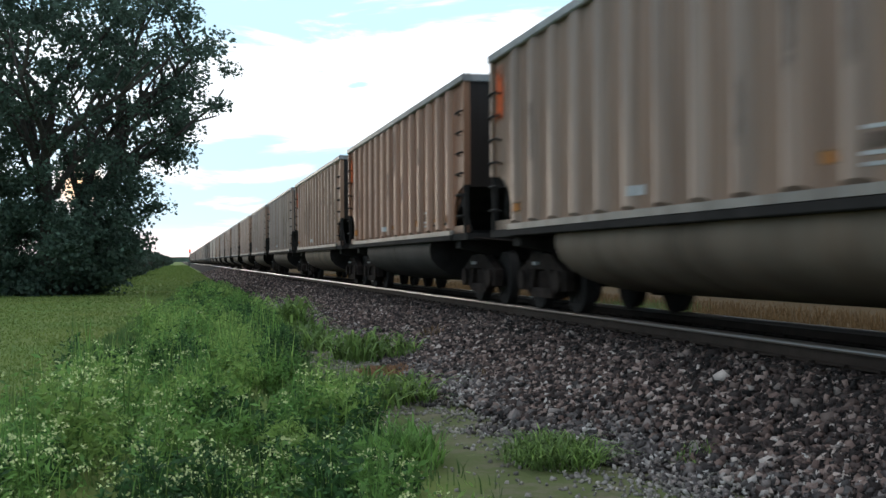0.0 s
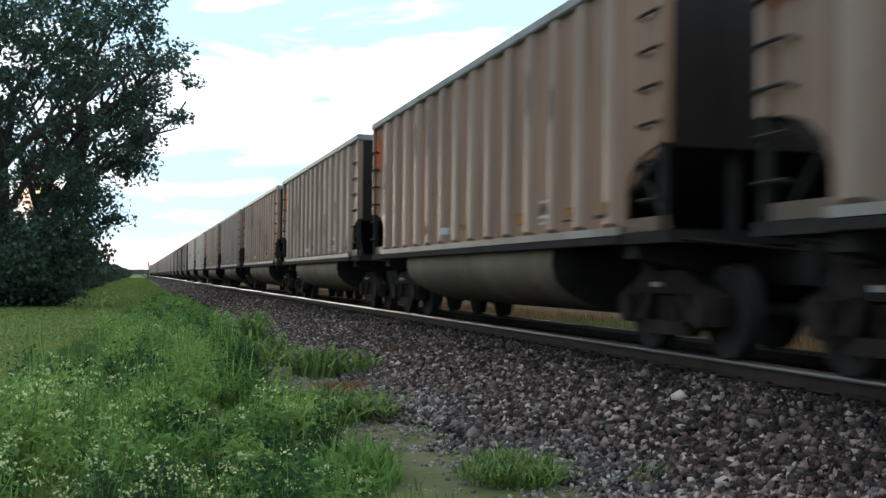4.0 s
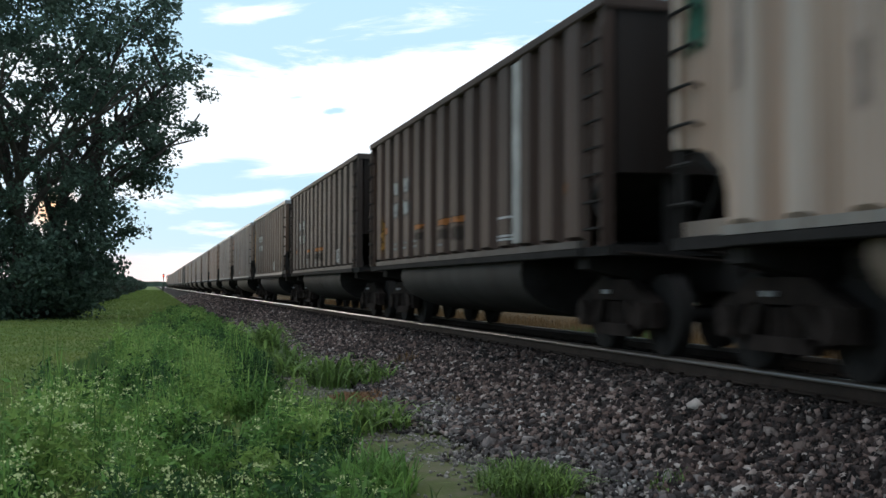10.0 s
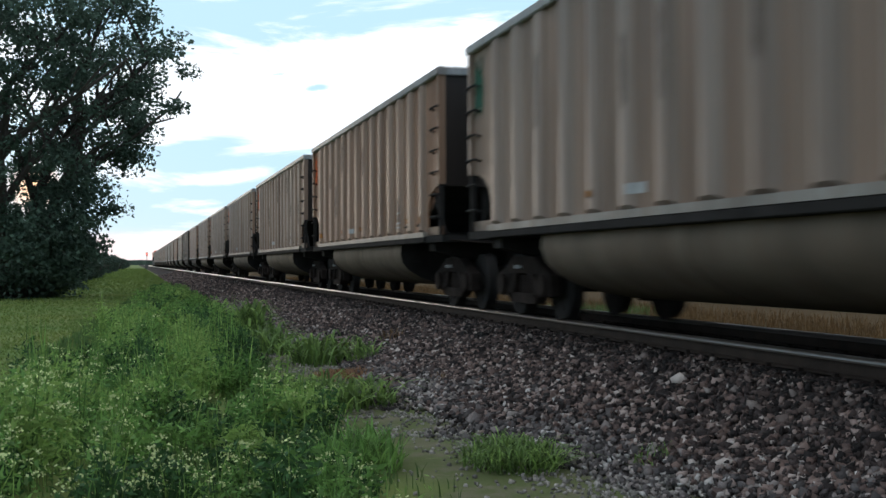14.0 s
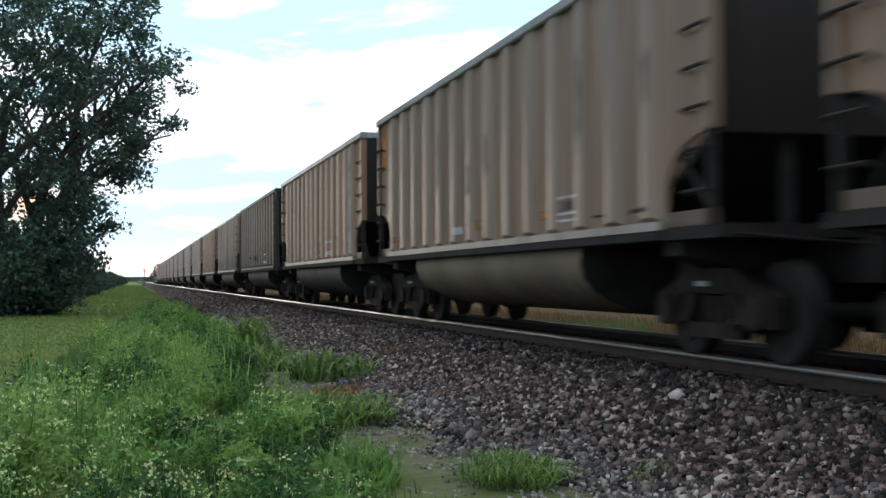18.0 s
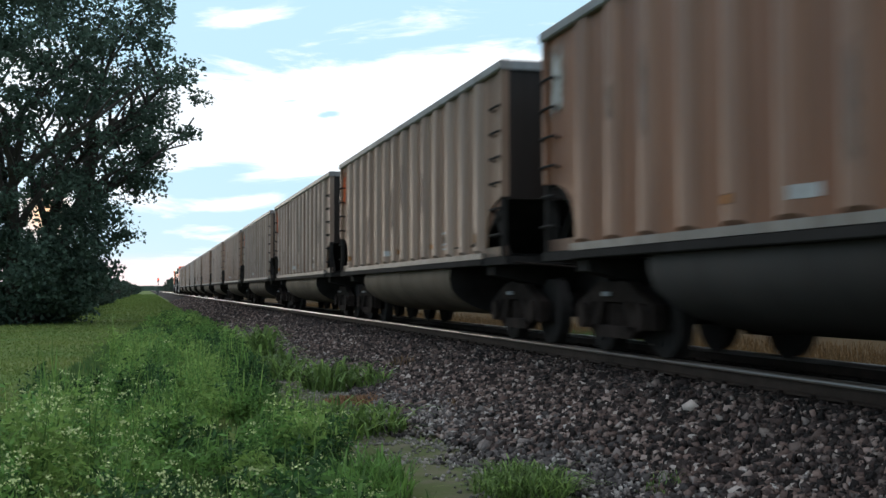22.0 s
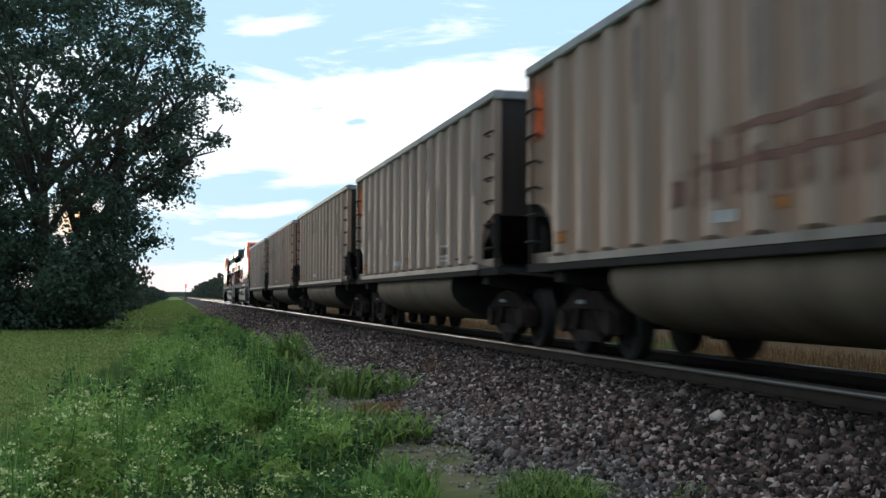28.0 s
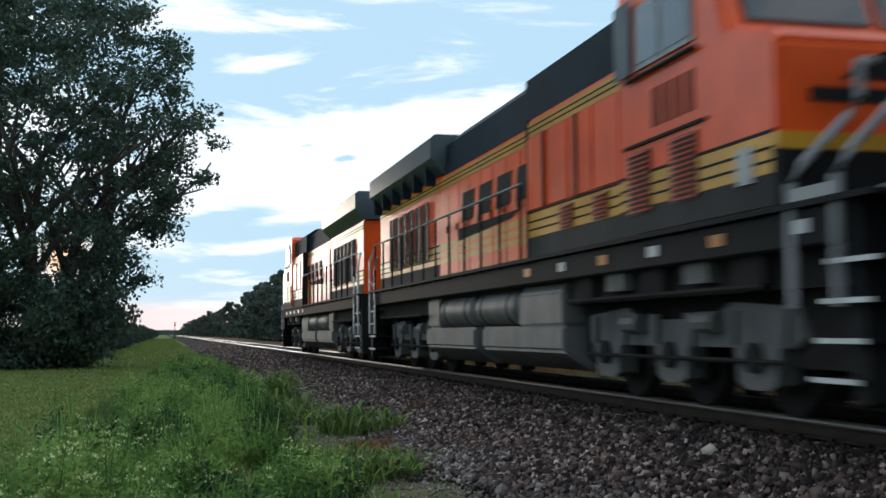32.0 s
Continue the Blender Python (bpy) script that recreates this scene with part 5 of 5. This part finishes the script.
def build_trees():
    big = [(0.0, 0.36), (0.06, 0.42), (0.13, 0.58), (0.24, 0.66), (0.30, 0.66), (0.33, 0.76), (0.42, 0.81), (0.50, 0.94), (0.58, 1.0), (0.68, 0.98), (0.80, 0.93), (0.89, 0.87), (0.94, 0.66), (1.0, 0.38)]
    tree("broadleaf_tree", (-6.0, 60, 0), 18.8, 8.9, 86000, 0.24, "tall dark green broadleaf tree on the mown verge", 3, 4, 0.02, big)
    tree("broadleaf_tree", (-15.5, 64, 0), 16.5, 7.0, 40000, 0.27, "tall dark green broadleaf tree behind another on the verge", 5, 2, 0.13, big)
    tree("understorey_shrub", (-4.6, 62, 0), 4.2, 2.6, 9000, 0.22, "dense dark shrub at the foot of a tree", 8, 3, 0.0)
    tree("understorey_shrub", (-8.2, 61, 0), 4.5, 3.4, 11000, 0.22, "dense dark shrub at the foot of a tree", 9, 3, 0.0)
    rng = np.random.default_rng(11)
    y, k = 78, 0
    while y < 800:
        h = rng.uniform(4.4, 5.2) if y < 100 else rng.uniform(3.0, 3.8)
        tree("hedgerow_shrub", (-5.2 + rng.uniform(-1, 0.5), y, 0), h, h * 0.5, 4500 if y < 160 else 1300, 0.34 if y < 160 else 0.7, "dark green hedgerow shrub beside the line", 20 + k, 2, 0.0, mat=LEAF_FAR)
        y += h * 0.75 if y < 160 else h * 1.8
        k += 1
    # trees of this row before y = 140 are unseen, added to darken reflections
    y = -30
    while y < 1600:
        h = rng.uniform(12.5, 15)
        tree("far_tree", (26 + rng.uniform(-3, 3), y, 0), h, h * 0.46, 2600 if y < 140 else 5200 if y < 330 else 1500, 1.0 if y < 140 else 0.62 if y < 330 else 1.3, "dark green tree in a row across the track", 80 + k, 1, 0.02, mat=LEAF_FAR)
        y += h * 0.6 if y < 140 else h * 0.40 if y < 330 else h * 1.2
        k += 1
    far = Shape()
    for i in range(160):
        x0 = -700 + i * 9
        h = 9 + 6 * abs(noise.noise((i * 0.31, 3.0, 0)))
        far.box(x0, x0 + 9, 2300, 2330, 0, h)
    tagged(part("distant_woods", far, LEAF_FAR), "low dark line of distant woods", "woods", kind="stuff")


build_trees()


# weeds and grass
def blades(base, height, width, lean, rng):
    """Bent grass blades in two pieces each; base: n x 3."""
    n = len(base)
    a = rng.uniform(0, 2 * math.pi, n)
    side = np.stack([np.cos(a), np.sin(a), np.zeros(n)], 1) * (width * rng.uniform(0.6, 1.3, n))[:, None] * 0.5
    b = rng.uniform(0, 2 * math.pi, n)
    out = np.stack([np.cos(b), np.sin(b), np.zeros(n)], 1) * (lean * rng.uniform(0.2, 1.2, n))[:, None]
    h = (height * rng.uniform(0.55, 1.15, n))[:, None] * np.array([[0, 0, 1.0]])
    mid, tip = base + h * 0.6 + out * 0.35, base + h + out
    tip2 = tip - h * 0.12 * (lean > 0.15)
    return np.concatenate([np.stack([base - side, base + side, mid + side * 0.8, mid - side * 0.8], 1), np.stack([mid - side * 0.8, mid + side * 0.8, tip2 + side * 0.1, tip2 - side * 0.1], 1)])


def weed_edges(y):
    """Where the tall weeds begin and end across the verge, at a place along it."""
    left = np.interp(y, [3, 9, 12.5, 15, 20, 35, 60, 90], [-4, -3.2, -2.2, -1.35, -1.25, -0.6, 0.4, 1.4])
    right = np.interp(y, [3, 7.5, 9, 11, 13, 18, 22, 27, 35, 90], [1.7, 1.8, 1.85, 1.9, 1.75, 1.85, 2.05, 2.35, 2.8, 2.9])
    return left, right


def arching(base, height, width, lean, rng, droop=0.35):
    """Long blades in three pieces that arch over at the tip; base: n x 3."""
    n = len(base)
    b = rng.uniform(0, 2 * math.pi, n)
    out = np.stack([np.cos(b), np.sin(b), np.zeros(n)], 1)
    side = np.stack([-np.sin(b), np.cos(b), np.zeros(n)], 1) * (width * rng.uniform(0.6, 1.2, n))[:, None] * 0.5
    h, q = (height * rng.uniform(0.5, 1.15, n))[:, None], (lean * rng.uniform(0.25, 1.2, n))[:, None]
    steps = (0.0, 0.3, 0.55, 0.78, 1.0)
    line = [base + out * q * t ** 1.5 + np.array([[0, 0, 1.0]]) * h * (t * (1 + droop) - droop * 1.25 * t ** 3) for t in steps]
    wide = (0.7, 1.0, 0.95, 0.65, 0.06)
    return np.concatenate([np.stack([line[i] - side * wide[i], line[i] + side * wide[i], line[i + 1] + side * wide[i + 1], line[i + 1] - side * wide[i + 1]], 1) for i in range(4)])


def build_weeds():
    rng = np.random.default_rng(21)
    v, mi = [], []
    n = 1150
    y = 4.9 + 70.0 * rng.uniform(0, 1, n) ** 1.7
    lo, hi = weed_edges(y)
    x = lo + (hi - lo) * rng.uniform(0, 1, n)
    for px, py in zip(x, y):
        l0, r0 = weed_edges(py)
        edge = min(px - l0 - 0.9 * noise.noise((1.0, py * 0.35, 3.0)), r0 - px)
        if noise.noise((px * 0.9, py * 0.4, 9.0)) < (-0.22 if py > 9 else -0.4) or rng.random() > 0.40 + edge * 1.1:
            continue
        if py < 5.9 + 1.1 * noise.noise((px * 0.9, 2.0, 1.0)):
            continue
        near = py < 26
        low = min(1.0, 0.35 + (py - 4.9) * 0.25)
        # one bushy plant: stems fanning from a foot, leaves thickest towards the top
        h = max(0.16, (0.38 + 0.65 * noise.noise((px * 0.7, py * 0.4, 2.0)) + rng.uniform(-0.16, 0.22)) * min(1.0, 0.5 + edge) * low)
        wide = min(0.40, 0.12 + 0.42 * h * rng.uniform(0.6, 1.2))
        bloom = noise.noise((px * 0.8 + 7, py * 0.5, 4.0)) + (0.34 if py < 9 else 0.02 if py < 13 else -0.18) - 0.14 * (px > 1.2)
        tint = 0.9 * noise.noise((px * 0.9 + 3, py * 0.35, 6.0)) + rng.normal(0, 0.22) + (0.12 if py > 16 else 0.0)
        kind = 2 if tint > 0.26 else 3 if tint < -0.12 else 0
        leaf = rng.uniform(0.055, 0.10) * (0.75 if py < 7 else 1.0)
        for j in range(int(22 * wide / 0.3) + 4 if near else 8):
            a, r = rng.uniform(0, 2 * math.pi), math.sqrt(rng.uniform(0.0, 1.0)) * wide
            foot = np.array([px + 0.35 * r * math.cos(a), py + 0.35 * r * math.sin(a), 0.0])
            tip = np.array([px + r * math.cos(a), py + r * math.sin(a), h * (1 - 0.45 * (r / wide) ** 2) * rng.uniform(0.72, 1.12)])
            k = int(rng.integers(9, 14)) if near else 9
            t = rng.uniform(0.15, 1.0, k) ** 0.6
            c = foot + (tip - foot) * t[:, None] + rng.normal(0, 0.030, (k, 3))
            c[:, 2] = np.maximum(c[:, 2], 0.015)
            v.append(leaves(c, leaf if near else 0.12, 0.0, 0.32, 0.45))
            mi += [kind] * k
            st = blades(foot[None, :], np.array([tip[2]]), 0.006, 0.02, rng)
            v.append(st)
            mi += [kind] * len(st)
            if py < 32 and rng.random() < 0.008 + 1.1 * bloom:
                k = int(rng.integers(5, 11))
                c = tip + rng.normal(0, 1, (k, 3)) * np.array([0.030, 0.030, 0.012]) + np.array([0, 0, 0.025])
                v.append(leaves(c, 0.021 if py < 8 else 0.023 if py < 14 else 0.028, 0.0, 0.9))
                mi += [1] * k
            if near and rng.random() < 0.30:
                # upright grass stalks pushing through the leaves
                up = blades(foot[None, :], np.array([h * rng.uniform(1.0, 1.45)]), 0.012 if py < 12 else 0.02, 0.14, rng)
                v.append(up)
                mi += [2 if rng.random() < 0.5 else 0] * len(up)
    me = quads_mesh("flowering_weeds", np.concatenate(v), [WEED, FLOWER, WEED_PALE, WEED_DEEP], mi)
    tagged(new("flowering_weeds", me), "tall green weeds with small pale flower heads", "weeds", kind="stuff")
    # short grass between the weeds
    n = 60000
    y = 3.8 + 60.0 * rng.uniform(0, 1, n) ** 1.8
    lo, hi = weed_edges(y)
    x = lo - 0.4 + (hi - lo + 0.75) * rng.uniform(0, 1, n)
    patch = np.array([noise.noise((a * 1.5, b * 0.8, 3.0)) for a, b in zip(x, y)])
    keep = rng.uniform(0, 1, n) < np.clip((hi + 0.1 - x) * 2.2, 0.10, 1) * np.clip(0.55 + 1.6 * patch, 0.08, 1)
    keep &= y > 4.9 + 1.1 * np.array([noise.noise((a * 0.9, 5.0, 1.0)) for a in x])
    base = np.stack([x, y, np.zeros(n)], 1)[keep]
    hgt = (0.10 + 0.16 * np.clip(patch[keep], 0, 1)) * (1 + base[:, 1] * 0.008)
    me = quads_mesh("verge_grass", blades(base, hgt, 0.007 + 0.0008 * base[:, 1], 0.06, rng), [GRASS])
    tagged(new("verge_grass", me), "fine green grass between the weeds", "grass", kind="stuff")
    # close-mown lawn beside the weeds
    n = 100000
    y = 5.0 + 420.0 * rng.uniform(0, 1, n) ** 2.8
    lo = weed_edges(y)[0]
    x = lo + 0.3 - (0.14 * y + 2.5 + lo + 0.3) * rng.uniform(0, 1, n)
    x = np.where(y > 40, rng.uniform(-0.2 * y, 2.6, n), x)
    # the trodden grass round the camera's place
    m = 16000
    x, y = np.concatenate([x, rng.uniform(-7, 2.1, m)]), np.concatenate([y, rng.uniform(-7, 5.2, m)])
    n += m
    base = np.stack([x, y, np.zeros(n)], 1)
    me = quads_mesh("mown_grass", blades(base, np.full(n, 0.034) * (1 + np.maximum(y, 0) * 0.012), 0.006 + 0.0011 * np.maximum(y, 0), 0.04, rng), [LAWN])
    tagged(new("mown_grass", me), "short mown olive-green grass on the verge", "grass", kind="stuff")
    # dry golden grass across the track, with some green in it
    n = 42000
    y = 2.0 + 120 * rng.uniform(0, 1, n) ** 1.7
    x = 9.9 + 7 * rng.uniform(0, 1, n) ** 1.3
    base = np.stack([x, y, np.zeros(n)], 1)
    green = np.array([((a - 13.4) / 1.9) ** 2 + ((b - 33.0) / 3.2) ** 2 + 1.2 * noise.noise((a * 0.8, b * 0.5, 6.0)) < 0.8 for a, b in zip(x, y)])
    m = blades(base, np.full(n, 0.42), 0.016, 0.16, rng)
    me = quads_mesh("dry_grass", m, [STRAW, GRASS], np.concatenate([green, green]).astype(int))
    tagged(new("dry_grass", me), "tall dry golden grass across the track", "grass", kind="stuff")


def grass_tuft(x, y, rx, ry, height, n, lean, seed, mat, label, wide=0.014, droop=0.35):
    """A clump of long arching blades."""
    rng = np.random.default_rng(seed)
    n = int(n * 0.75)
    a, r = rng.uniform(0, 2 * math.pi, n), np.sqrt(rng.uniform(0, 1, n))
    bx, by = rx * r * np.cos(a), ry * r * np.sin(a)
    bz = np.array([max(0.0, bed_height(x + q, y)) for q in bx]) - 0.02
    high = np.full(n, height * 1.12) * (1.15 - 0.4 * r)
    base = np.stack([bx, by, bz], 1)
    ob = new("grass_tuft")
    ob.location = (x, y, 0)
    pale = rng.uniform(0, 1, n) < 0.28
    for name, pick, m, text in (("grass_core", ~pale, mat, "dense inner blades"), ("grass_fringe", pale, WEED_PALE if mat is TUFT else mat, "paler arching blades")):
        tagged(part(name, quads_mesh(name, arching(base[pick], high[pick], wide * 1.2, lean * (1.0 if name == "grass_core" else 1.35), rng, droop), [m]), None, ob, text), kind="stuff")
    tagged(ob, label, "grass tuft", "grass tufts at the foot of the ballast")


def build_tufts():
    grass_tuft(2.55, 27.2, 0.35, 0.8, 0.66, 210, 0.70, 1, TUFT, "coarse arching green grass tuft beside the ballast", 0.044, 1.0)
    grass_tuft(2.35, 21.5, 0.35, 0.9, 0.46, 170, 0.60, 12, TUFT, "coarse green grass tuft with long arching blades", 0.038, 1.0)
    grass_tuft(2.80, 18.9, 0.40, 0.8, 0.46, 190, 0.62, 2, TUFT, "coarse green grass tuft with long arching blades", 0.038, 1.1)
    grass_tuft(3.35, 18.2, 0.30, 0.6, 0.30, 90, 0.50, 3, TUFT, "low coarse green grass tuft in the stones", 0.030, 1.0)
    grass_tuft(2.05, 13.0, 0.36, 0.6, 0.36, 240, 0.42, 4, TUFT, "coarse green grass tuft at the foot of the ballast", 0.024, 0.9)
    grass_tuft(2.50, 13.2, 0.34, 0.5, 0.30, 190, 0.44, 5, TUFT, "low green grass tuft at the foot of the ballast", 0.024, 1.0)
    grass_tuft(2.86, 8.95, 0.38, 0.50, 0.235, 900, 0.32, 6, TUFT, "wide low grass tuft standing alone in gravel", 0.010, 0.8)
    grass_tuft(3.78, 8.3, 0.16, 0.2, 0.12, 110, 0.10, 7, TUFT, "small sparse grass tuft among the stones", 0.008)
    grass_tuft(2.80, 16.4, 0.40, 0.75, 0.12, 900, 0.14, 8, DEAD, "low dead brown grass tuft", 0.014)
    grass_tuft(3.55, 14.0, 0.12, 0.3, 0.10, 60, 0.08, 9, STRAW, "few dry stalks in the ballast", 0.012)
    grass_tuft(4.1, 19.5, 0.2, 0.5, 0.20, 60, 0.12, 10, STRAW, "few dry stalks in the ballast", 0.014)
    grass_tuft(1.70, 9.2, 0.32, 0.45, 0.36, 380, 0.25, 11, WEED, "leafy green weed clump at the edge of the gravel", 0.014)


build_weeds()
build_tufts()


# things far off along the line
def build_signal():
    top = new("railway_signal")
    top.location = (3.2, 390, 0)
    part("mast", Shape().tube([(0, 0, 0), (0, 0, 5.2)], 0.09, 8), STEEL_DARK, top)
    part("head", Shape().box(-0.25, 0.25, -0.12, 0.12, 4.2, 5.4), STEEL_DARK, top)
    part("cabinet", Shape().box(-0.5, 0.3, -0.4, 0.4, 0, 1.5), LOCO_GREY, top)
    lamp = bpy.data.materials.new("red_signal_lamp")
    lamp.use_nodes = True
    b = lamp.node_tree.nodes["Principled BSDF"]
    b.inputs["Base Color"].default_value, b.inputs["Emission Color"].default_value, b.inputs["Emission Strength"].default_value = (0.5, 0.02, 0.01, 1), (1, 0.06, 0.02, 1), 6.0
    part("lamp", Shape().prism_y([(0.16 * math.cos(i * 0.628), 4.9 + 0.16 * math.sin(i * 0.628)) for i in range(10)], -0.15, -0.121), lamp, top, "glowing red lamp")
    tagged(top, "dark railway signal mast showing a red light", "railway signal")


def build_parked_van():
    top = new("parked_van")
    top.location = (-14.2, 96, 0)
    part("body", Shape().prism_x([(-2.4, 0.35), (2.4, 0.35), (2.45, 1.0), (1.7, 1.15), (1.2, 1.95), (-2.3, 2.0), (-2.45, 1.2)], -0.95, 0.95), LOCO, top, "white body", (0.7, 0.7, 0.7), bevel=0.06)
    for y in (-1.5, 1.5):
        for x in (-0.85, 0.85):
            part("wheel", Shape().disc_x(x - 0.1, x + 0.1, y, 0.34, 0.34, 16), STEEL_DARK, top)
    part("side_window", Shape().box(0.951, 0.958, -1.9, 1.0, 1.3, 1.8), GLASS, top)
    top.rotation_euler = (0, 0, radians(80))
    tagged(top, "white parked van half hidden behind the tree", "van")


build_signal()
build_parked_van()


# ballast stones
def stone_shape(rng, size):
    """An angular crushed stone: a block with pulled corners and one broken-off edge."""
    k = size / 2 * rng.uniform(0.55, 1.3, 3)
    v = np.array([(x, y, z) for z in (-1, 1) for y in (-1, 1) for x in (-1, 1)], float) * k * rng.uniform(0.30, 1.25, (8, 3))
    q = [(0, 2, 3, 1), (4, 5, 7, 6), (0, 1, 5, 4), (2, 6, 7, 3), (0, 4, 6, 2), (1, 3, 7, 5)]
    f = [t for a, b, c, d in q for t in ((a, b, c), (a, c, d))]
    return v, np.array(f)


def build_stones():
    rng = np.random.default_rng(5)
    kinds = [stone_shape(rng, 0.058) for _ in range(10)]
    meshes = []
    for v, f in kinds:
        me = bpy.data.meshes.new("stone")
        me.from_pydata(v.tolist(), [], f.tolist())
        me.materials.append(STONE_OB)
        meshes.append(me)
    pts = []
    n = 86000
    y = 3.0 + 50.0 * rng.uniform(0, 1, n) ** 1.8
    x = rng.uniform(TOE - 0.9, XT - 0.86, n)
    # the bed behind and abreast of the camera
    x, y = np.concatenate([x, rng.uniform(TOE - 0.5, CREST + 0.12, 9000)]), np.concatenate([y, rng.uniform(-6.0, 3.0, 9000)])
    allv, allf, k = [], [], 0
    palev, palef, kp = [], [], 0
    shadev, shadef, ko = [], [], 0
    singles = 0
    for px, py in zip(x, y):
        patchy = noise.noise((px * 1.6, py * 0.9, 1.0))
        edge = toe(py)
        if px < edge + 0.3 and rng.random() > 0.22 + 0.8 * patchy + (px - edge) * 1.6:
            continue
        if abs(px - (XT - 0.7525)) < 0.1 or px > XT - 0.86:
            continue
        z = max(0.0, bed_height(px, py)) + 0.008 + rng.uniform(0, 0.02)
        sc = rng.uniform(0.55, 1.25) * (1.0 if rng.random() > 0.03 else 1.7) * (0.7 if px < edge + 0.15 else 1.0)
        m = Matrix.LocRotScale((px, py, z), Euler(rng.uniform(0, 6.28, 3)), (sc,) * 3)
        j = rng.integers(0, 10)
        if singles < 300 and 5.0 < py < 7.5 and 3.0 < px < 4.4:
            ob = part("stone", meshes[j], STONE_OB, BALLAST)
            ob.matrix_basis = m
            singles += 1
            continue
        v, f = kinds[j]
        # those beside the rail are darker: the train's shade put into their colour
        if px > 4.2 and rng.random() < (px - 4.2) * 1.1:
            shadev.append(v @ np.array(m.to_3x3()).T + np.array(m.translation))
            shadef.append(f + ko)
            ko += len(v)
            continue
        # the stones at the foot are paler
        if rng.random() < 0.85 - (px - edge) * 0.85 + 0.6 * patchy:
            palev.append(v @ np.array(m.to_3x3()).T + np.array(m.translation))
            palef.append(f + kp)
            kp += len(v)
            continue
        allv.append(v @ np.array(m.to_3x3()).T + np.array(m.translation))
        allf.append(f + k)
        k += len(v)
    # coarser scatter where the bed runs on into the distance
    m = 15000
    for px, py, sc, spin in zip(rng.uniform(TOE - 0.2, XT - 0.9, m), 44.0 + 120.0 * rng.uniform(0, 1, m) ** 1.6, rng.uniform(1.2, 2.4, m), rng.uniform(0, 6.28, (m, 3))):
        j = rng.integers(0, 10)
        v, f = kinds[j]
        mat = Matrix.LocRotScale((px, py, max(0.0, bed_height(px, py)) + 0.01), Euler(spin), (sc, sc, sc * 0.7))
        allv.append(v @ np.array(mat.to_3x3()).T + np.array(mat.translation))
        allf.append(f + k)
        k += len(v)
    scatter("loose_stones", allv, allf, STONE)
    scatter("oily_stones", shadev, shadef, STONE_SHADED)
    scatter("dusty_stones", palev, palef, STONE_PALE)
    # small pale gravel trodden into the soil at the foot
    allv, allf, k = [], [], 0
    n = 32000
    y = 4.5 + 26.0 * rng.uniform(0, 1, n) ** 1.6
    x = rng.uniform(1.7, 4.2, n)
    for px, py in zip(x, y):
        d = abs(px - toe(py) + 0.05)
        if rng.random() > 1.1 * math.exp(-(d / 0.55) ** 2) * (0.5 + 0.9 * noise.noise((px * 1.9, py * 1.1, 8.0))) + 0.03:
            continue
        sc = rng.uniform(0.2, 0.7)
        m = Matrix.LocRotScale((px, py, max(0.0, bed_height(px, py)) + 0.006), Euler(rng.uniform(0, 6.28, 3)), (sc,) * 3)
        v, f = kinds[rng.integers(0, 10)]
        allv.append(v @ np.array(m.to_3x3()).T + np.array(m.translation))
        allf.append(f + k)
        k += len(v)
    scatter("toe_gravel", allv, allf, GRAVEL)


def scatter(name, allv, allf, mat):
    V, F = np.concatenate(allv), np.concatenate(allf)
    me = bpy.data.meshes.new(name)
    me.vertices.add(len(V))
    me.vertices.foreach_set("co", V.astype(np.float32).reshape(-1))
    me.loops.add(len(F) * 3)
    me.loops.foreach_set("vertex_index", F.astype(np.int32).reshape(-1))
    me.polygons.add(len(F))
    me.polygons.foreach_set("loop_start", np.arange(0, 3 * len(F), 3, dtype=np.int32))
    me.materials.append(mat)
    me.update(calc_edges=True)
    tagged(part(name, me, mat, BALLAST), kind="stuff")


build_stones()


# the train runs towards the camera at an even speed
def motions():
    end = 32.0
    for car, k in CARS:
        y = LEAD + k * PITCH
        walk(car, [(0.0, pose(XT, y, RZ)), (end, pose(XT, y - SPEED * end, RZ))])
    for eng, y, turn in LOCOS:
        walk(eng, [(0.0, pose(XT, y, RZ, 0, 0, turn)), (end, pose(XT, y - SPEED * end, RZ, 0, 0, turn))])
    sets = [[o for c, k in CARS for o in c.children if o.name.startswith("wheelset")]]
    sets += [[o for o in eng.children if o.name.startswith("wheelset")] for eng, y, turn in LOCOS]
    for wheels, radius, way in zip(sets, (WHEEL_R, 0.53, 0.53), (1, 1, -1)):
        step = math.degrees(SPEED / FPS / radius) * way
        walk(wheels[0], [(i / FPS, pose(0, 0, 0, i * step)) for i in range(int(end * FPS) + 1)])
        for o in wheels[1:]:
            o.rotation_mode = "QUATERNION"
            keys = o.animation_data_create()
            keys.action, keys.action_slot = wheels[0].animation_data.action, wheels[0].animation_data.action_slot


motions()
